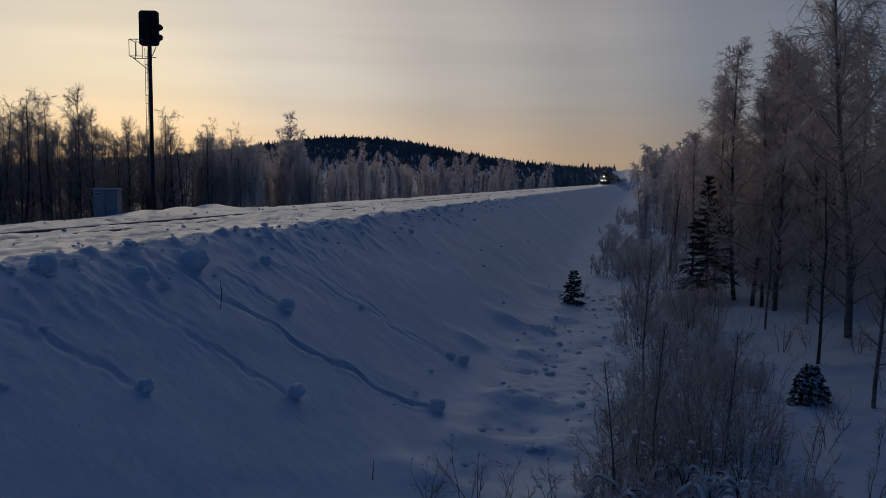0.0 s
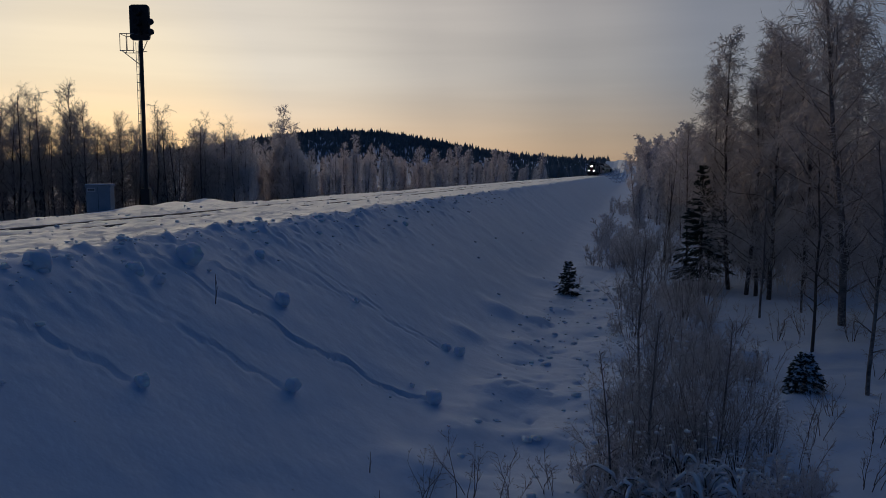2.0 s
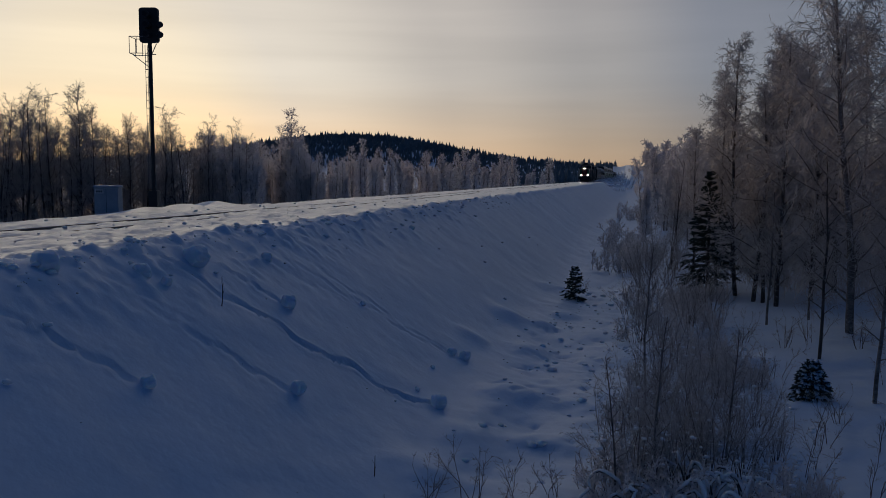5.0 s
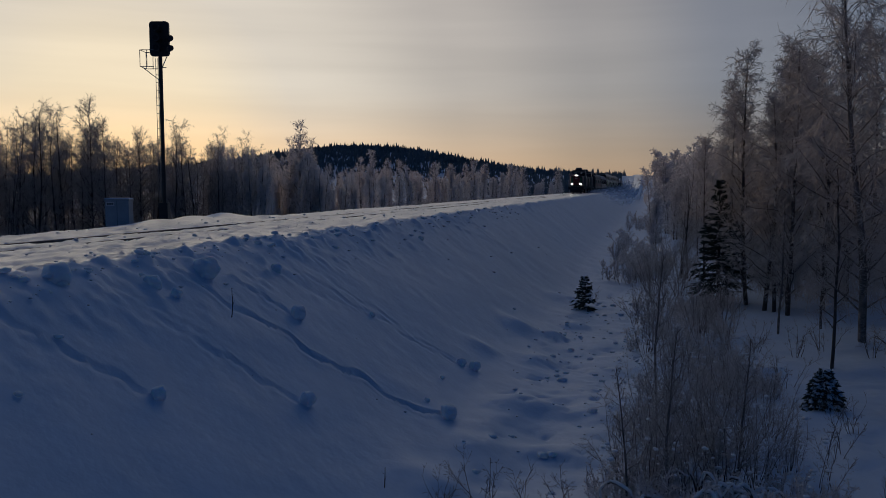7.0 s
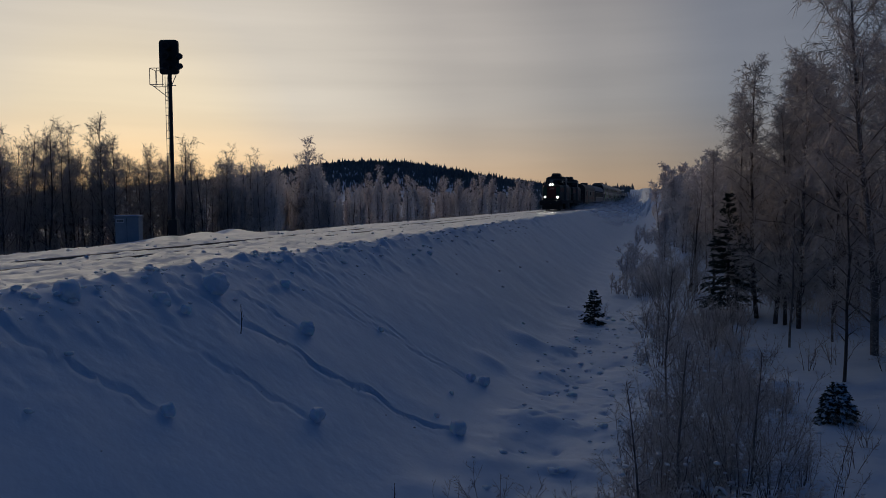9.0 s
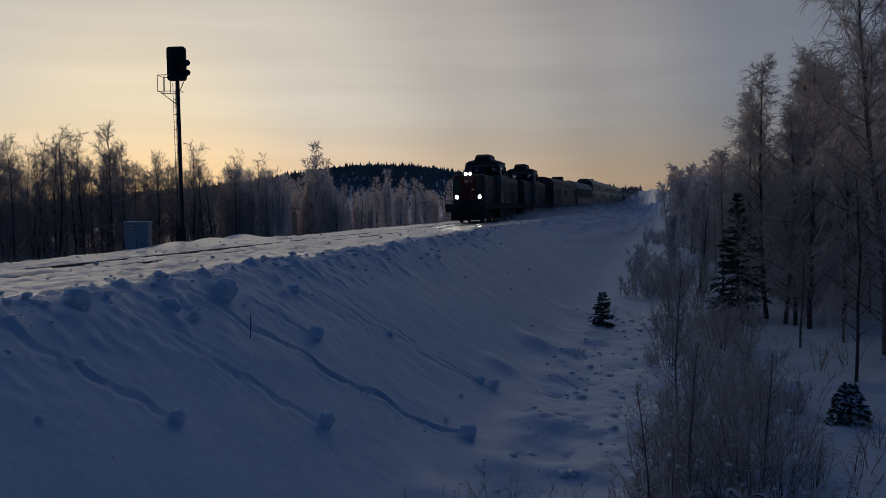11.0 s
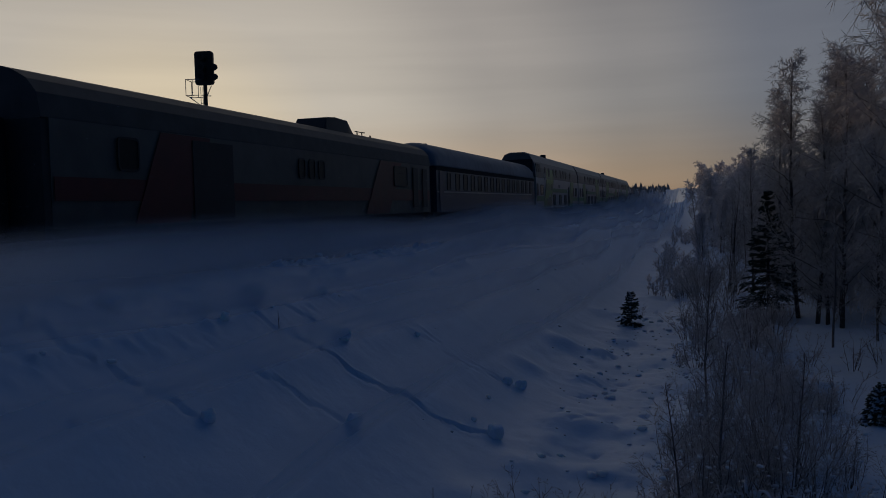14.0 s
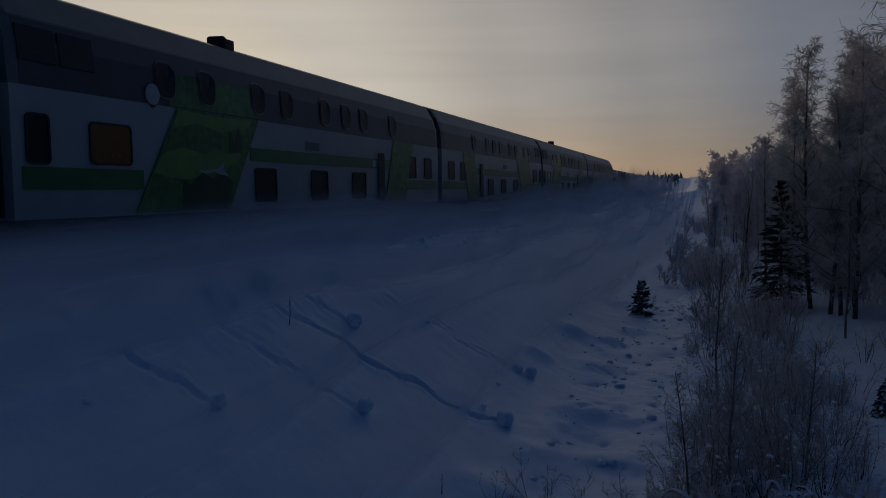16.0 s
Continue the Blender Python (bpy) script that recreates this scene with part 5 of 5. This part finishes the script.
def double_decker(at, L=24.2, reverse=False):
    co = thing("double_deck_coach", pose(TRACK, at, 0), "white and green double-deck coach with grey upper deck", "railway coach", "double-deck coaches")
    lower = [(-1.52, 0.95), (1.52, 0.95), (1.54, 3.44), (-1.54, 3.44)]
    b = part("lower_body", loft(bmesh.new(), along(lower, ((0.1, 1, 1), (L - 0.1, 1, 1)))), WHITE, co, "white lower deck")
    upper = [(-1.54, 3.442), (1.54, 3.442), (1.50, 4.25), (1.36, 4.74), (1.0, 5.33), (0.6, 5.49), (-0.6, 5.49), (-1.0, 5.33), (-1.36, 4.74), (-1.50, 4.25)]
    up = part("upper_body", loft(bmesh.new(), along(upper, ((0.1, 0.985, 0.985), (0.3, 1, 1), (L - 0.3, 1, 1), (L - 0.1, 0.985, 0.985)))), SILVER, co, "grey upper deck and roof")
    for y in (0.02, L - 0.1):
        part("end_wall", boxed(-1.3, 1.3, y, y + 0.08, 1.0, 4.9, bevel=0.02), BLACK, co)
    f = (lambda a, c: (L - c, L - a)) if reverse else (lambda a, c: (a, c))
    sk = -1.55 if reverse else 1.55
    x = 1.543
    panel("green_band", b, COACH_GREEN, x, *f(0.3, 3.6), 1.52, 1.94, "green band")
    panel("green_band", b, COACH_GREEN, x, *f(8.0, 18.6), 2.30, 2.66, "green band")
    panel("green_band", b, COACH_GREEN, x, *f(20.0, 23.9), 1.52, 1.90, "green band")
    y0, y1 = f(3.3, 6.9) if not reverse else (L - 8.4, L - 4.8)
    slanted("picture_panel", b, PICTURE, x + 0.014, y0 - (sk if reverse else 0), y1 - (sk if reverse else 0), 1.0, 3.43, sk, "green landscape picture panel")
    if not reverse:
        def printed(name, pts, mat, lab, e=0.0):
            part(name, loft(bmesh.new(), [[(x + 0.029 + e + d, a, z) for a, z in pts] for d in (0.0, 0.003)]), mat, b, lab)
        printed("meadow_print", ((3.95, 1.9), (4.25, 2.35), (5.0, 2.52), (5.9, 2.38), (6.3, 2.55), (6.9, 2.42), (7.55, 2.62), (7.35, 2.2), (6.4, 2.05), (5.2, 1.75), (4.4, 1.8)), MEADOW, "pale green meadow in the picture")
        printed("meadow_print", ((4.65, 2.95), (5.6, 3.12), (6.6, 2.96), (7.95, 3.2), (8.05, 3.38), (6.5, 3.36), (4.9, 3.4)), MEADOW, "pale green meadow in the picture")
        printed("forest_print", ((4.9, 1.04), (6.75, 1.04), (7.1, 1.7), (6.5, 2.0), (6.2, 1.78), (5.75, 1.95), (5.2, 1.62), (4.95, 1.72)), FOREST, "dark forest in the picture", 0.004)
        printed("forest_print", ((6.9, 2.44), (7.0, 3.05), (7.2, 2.72), (7.4, 3.2), (7.6, 2.64), (7.5, 2.5)), FOREST, "dark forest in the picture", 0.004)
        printed("animal_print", ((5.6, 1.98), (6.4, 2.04), (6.7, 2.24), (6.62, 2.02), (6.9, 1.86), (6.45, 1.9), (6.3, 1.96), (5.85, 1.9)), LETTER, "pale leaping animal in the picture", 0.008)
    y0, y1 = f(17.6, 19.8)
    slanted("picture_panel", b, PICTURE, x + 0.014, y0, y1, 1.0, 3.43, sk * 0.6, "green landscape picture panel")
    part("dark_wall_panel", loft(bmesh.new(), [[(1.543 + e, 0.35, 3.45), (1.543 + e, L - 0.35, 3.45), (1.503 + e, L - 0.35, 4.25), (1.503 + e, 0.35, 4.25)] for e in (0.0, 0.004)]), UPPER, up, "dark grey window strip of the upper deck")
    part("dark_wall_panel", loft(bmesh.new(), [[(1.503 + e, 0.35, 4.255), (1.503 + e, L - 0.35, 4.255), (1.372 + e, L - 0.35, 4.70), (1.372 + e, 0.35, 4.70)] for e in (0.0, 0.004)]), UPPER, up, "dark grey window strip of the upper deck")
    part("picture_panel", loft(bmesh.new(), [[(1.550, f(4.6, 8.8)[0], 3.47), (1.546, f(4.6, 8.8)[1], 3.47), (1.506, f(4.6, 8.8)[1], 4.25), (1.506, f(4.6, 8.8)[0], 4.25)],
                                            [(1.556, f(4.6, 8.8)[0], 3.47), (1.556, f(4.6, 8.8)[1], 3.47), (1.516, f(4.6, 8.8)[1], 4.25), (1.516, f(4.6, 8.8)[0], 4.25)]]), PICTURE, up, "green picture panel on the upper deck")
    window(b, x, *f(0.40, 0.98), 1.98, 2.95)
    window(b, x, *f(2.0, 3.25), 2.02, 2.90, pane=None if reverse else WARM_PANE)
    for a in (8.2, 11.5, 14.6):
        window(b, x, *f(a, a + 1.15), 1.16, 2.12)
    for a in (20.2, 22.2):
        window(b, x, *f(a, a + 0.9), 1.98, 2.9)
    panel("door", b, BLACK, x + 0.03, *f(16.9, 17.5), 1.05, 2.9, "dark entrance door", 0.02, 0.01)
    panel("notice", b, PALE, x, *f(11.2, 12.1), 2.75, 3.0, "grey notice plate")
    bar_letters(b, x + 0.013, f(16.4, 17.3)[0], 2.36, 0.9, 0.24, 2, PLATE)
    for k, a in enumerate((4.2, 5.8, 8.2, 9.8, 12.3, 13.9, 15.4, 18.2)):
        shape, rim = rounded(*f(a, a + 0.62), 3.64, 4.44, 0.22), rounded(*(lambda q: (q[0] - 0.05, q[1] + 0.05))(f(a, a + 0.62)), 3.59, 4.49, 0.26)
        slope = lambda z: 1.562 - (z - 3.44) * 0.05 if z < 4.25 else 1.5215 - (z - 4.25) * 0.29
        wv = part("upper_window", loft(bmesh.new(), [[(slope(z) + e, y, z) for y, z in rim] for e in (0.0, 0.012)]), SILVER, up, "upper deck window with pale rim")
        part("pane", loft(bmesh.new(), [[(slope(z) + e, y, z) for y, z in shape] for e in (0.013, 0.02)]), PANE, wv)
    for a in (0.35, 1.35):
        gr = loft(bmesh.new(), [[(1.525 + e, f(a, a + 0.9)[0], 3.9), (1.525 + e, f(a, a + 0.9)[1], 3.9), (1.45 + e, f(a, a + 0.9)[1], 4.55), (1.45 + e, f(a, a + 0.9)[0], 4.55)] for e in (0.0, 0.03)])
        part("air_grille", gr, BLACK, up, "black air intake grille")
    hb = loft(bmesh.new(), [[(1.18 + e, f(11.2, 14)[0], 4.93), (1.18 + e, f(11.2, 14)[1], 4.93), (0.98 + e, f(11.2, 14)[1], 5.17), (0.98 + e, f(11.2, 14)[0], 5.17)] for e in (0.0, 0.02)])
    part("roof_hatch", hb, SILVER, up)
    part("emblem", rod(bmesh.new(), (1.545, f(4.0, 4.6)[0], 3.66), (1.57, f(4.0, 4.6)[0], 3.66), 0.24, 18), LETTER, up, "round pale emblem")
    part("emblem_foot", rod(bmesh.new(), (1.55, f(4.0, 4.6)[0], 3.47), (1.566, f(4.0, 4.6)[0], 3.47), 0.11, 14), COACH_RED, up, "red foot of the emblem")
    # added dark panels: stop the bright snow beyond from showing under the coach
    for s in (-1, 1):
        part("gap_blocker", boxed(min(s * 1.46, s * 1.50), max(s * 1.46, s * 1.50), 0.4, L - 0.4, 0.34, 0.95, bevel=0.015), UNDER, co, "dark panel added to block light under the coach")
    if not reverse:
        part("roof_unit", boxed(0.45, 0.9, 7.95, 8.4, 5.3, 5.66, bevel=0.03), BLACK, co)
    coach_under(co, L)
    return co


def car_carrier(at, L=24.2):
    co = thing("car_carrier_wagon", pose(TRACK, at, 0), "low two-deck wagon carrying snow-covered cars", "railway wagon", "car carriers of the train")
    part("deck", boxed(-1.45, 1.45, 0.2, L - 0.2, 1.0, 1.15, bevel=0.02), UNDER, co)
    part("upper_deck", boxed(-1.45, 1.45, 0.6, L - 0.6, 2.9, 3.0, bevel=0.02), UNDER, co)
    for k in range(9):
        for s in (-1, 1):
            part("post", boxed(min(s * 1.38, s * 1.46), max(s * 1.38, s * 1.46), 0.7 + k * 2.8, 0.82 + k * 2.8, 1.1, 2.95), UNDER, co)
    for lev in (1.15, 3.0):
        for k in range(5):
            y = 0.8 + k * 4.6
            sec = [(-0.85, 0.18), (0.85, 0.18), (0.88, 0.75), (0.62, 1.38), (-0.62, 1.38), (-0.88, 0.75)]
            part("loaded_car", loft(bmesh.new(), [[(px, y + yy, lev + pz * s) for px, pz in sec] for yy, s in ((0, 0.55), (0.9, 0.62), (1.5, 1.0), (3.1, 1.0), (3.9, 0.6), (4.2, 0.5))]), (SILVER, BLUE, WHITE, COACH_RED, GREY)[k], co, "car parked on the wagon")
    coach_under(co, L)
    return co


loco_a = locomotive(0.0, True, "red and green centre-cab diesel locomotive with lit headlamps")
loco_b = locomotive(16.4, False, "second red and green diesel locomotive, lamps unlit, coupled behind the first")
baggage = baggage_coach()
sleeper = blue_coach()
deckers = [double_decker(83.9 + 24.6 * i, reverse=i % 2 == 1) for i in range(4)]
carriers = [car_carrier(83.9 + 24.6 * 4 + 24.8 * i) for i in range(3)]


# snow whirled up by the train: hanging veils of powder that travel with it
def veil_mesh(seed, y0, y1, sheets, side, near, gap, widen):
    """Wavy upright veils beside the train. UV: x how thick the powder is there, y from foot to top."""
    rng = np.random.default_rng(seed)
    me = bpy.data.meshes.new("blown_snow")
    vv, ff, uv = [], [], []
    ys = np.linspace(y0, y1, int((y1 - y0) / 2) + 1)
    for k in range(sheets):
        ph = rng.uniform(0, 6, 4)
        o = len(vv)
        rows = 7
        out = (0.0, 0.6, 1.3, 2.2, 3.4, 5.0, 6.9)[k]
        for y in ys:
            grow = np.interp(y, (0, 16, 40, 70, 88, 120, 150, 185, 260), (0.15, 0.58, 0.64, 0.92, 0.68, 1.0, 1.8, 2.6, 3.0))
            x = near + gap * out * (0.6 + 0.4 * min(grow, 1.3)) + widen * min(y, 80) + 0.16 * math.sin(y * 0.21 + ph[0]) + 0.05 * math.sin(y * 0.63 + ph[1])
            foot = np.interp(x, (1.3, 4.1, 4.7, 8.2, 9.4, 10.7), (-0.15, -0.12, -0.45, -3.05, -3.75, -4.05)) - 0.1
            high = max(foot * (0.4 + 0.08 * k), -3) + (1.5 * grow * (1 + 0.10 * k) + 0.25 + 0.4 * math.sin(y * 0.23 + ph[2]) * grow) * (1 - 0.04 * k)
            thick = np.interp(y, (-1, 1, 12, 30, 90, 260), (0, 0.15, 0.75, 1.0, 0.95, 1.0)) * (1.0, 1.0, 0.95, 0.85, 0.68, 0.48, 0.34)[k]
            for j in range(rows):
                t = j / (rows - 1)
                vv.append((side * (x + 0.5 * t * grow + 0.05 * math.sin(y * 0.3 + t * 3 + ph[3])), y, foot + t * (high - foot)))
                uv.append((thick, t))
        for i in range(len(ys) - 1):
            for j in range(rows - 1):
                a = o + i * rows + j
                ff.append((a, a + rows, a + rows + 1, a + 1))
    me.from_pydata(vv, [], ff)
    lay = me.uv_layers.new(name="UVMap")
    lay.data.foreach_set("uv", [c for f in ff for i in f for c in uv[i]])
    me.materials.append(HAZE_MAT)
    me.polygons.foreach_set("use_smooth", [True] * len(ff))
    return me


clouds = []
for side, sheets, near in ((1, 7, 1.75), (-1, 1, 1.8)):
    ob = new("blown_snow", veil_mesh(int(3 + side), -1.0, 262.0, sheets, side, near, 1.0, 0.011))
    ob.matrix_world = pose(TRACK, 0, 0)
    clouds.append((tagged(ob, "haze of powder snow whirled up beside the running train", "snow haze", kind="stuff"), 0.0))


def flakes(n, seed, size):
    """Single grains of the driven snow, thickest near the rails."""
    rng = np.random.default_rng(seed)
    y = rng.uniform(2, 120, n)
    out = np.abs(rng.normal(size=n)) * (0.5 + y * 0.012)
    x = 1.5 + out
    z = np.interp(x, (1.3, 4.1, 4.7, 8.2), (0, 0, -0.3, -3.0)) + rng.exponential(0.35, n) * np.interp(y, (0, 40), (0.6, 1.3))
    c = np.stack([x, y, z], 1)
    tri = c[:, None, :] + rng.normal(size=(n, 3, 3)) * size
    return mesh_of("blown_snow", tri.reshape(-1, 3), np.arange(3 * n).reshape(-1, 3), FLAKE)


grains = new("blown_snow", flakes(30000, 8, 0.007))
grains.matrix_world = pose(TRACK, 0, 0)
clouds.append((tagged(grains, "fine snow grains driven up by the train", "snow haze", kind="stuff"), 0.0))


def run(t):
    """Where the leading hood's front stands along the line."""
    d = t - 11.0
    return 54.7 - 25.3 * d - 0.041 * d * d


def motions():
    times = [i * 0.5 for i in range(33)]
    for ob, at in [(loco_a, 0.0), (loco_b, 16.4), (baggage, 33.75), (sleeper, 58.2)] + [(d, 83.9 + 24.6 * i) for i, d in enumerate(deckers)] + [(c, 182.3 + 24.8 * i) for i, c in enumerate(carriers)] + clouds:
        walk(ob, [(t, pose(TRACK, run(t) + at, 0)) for t in times])


motions()
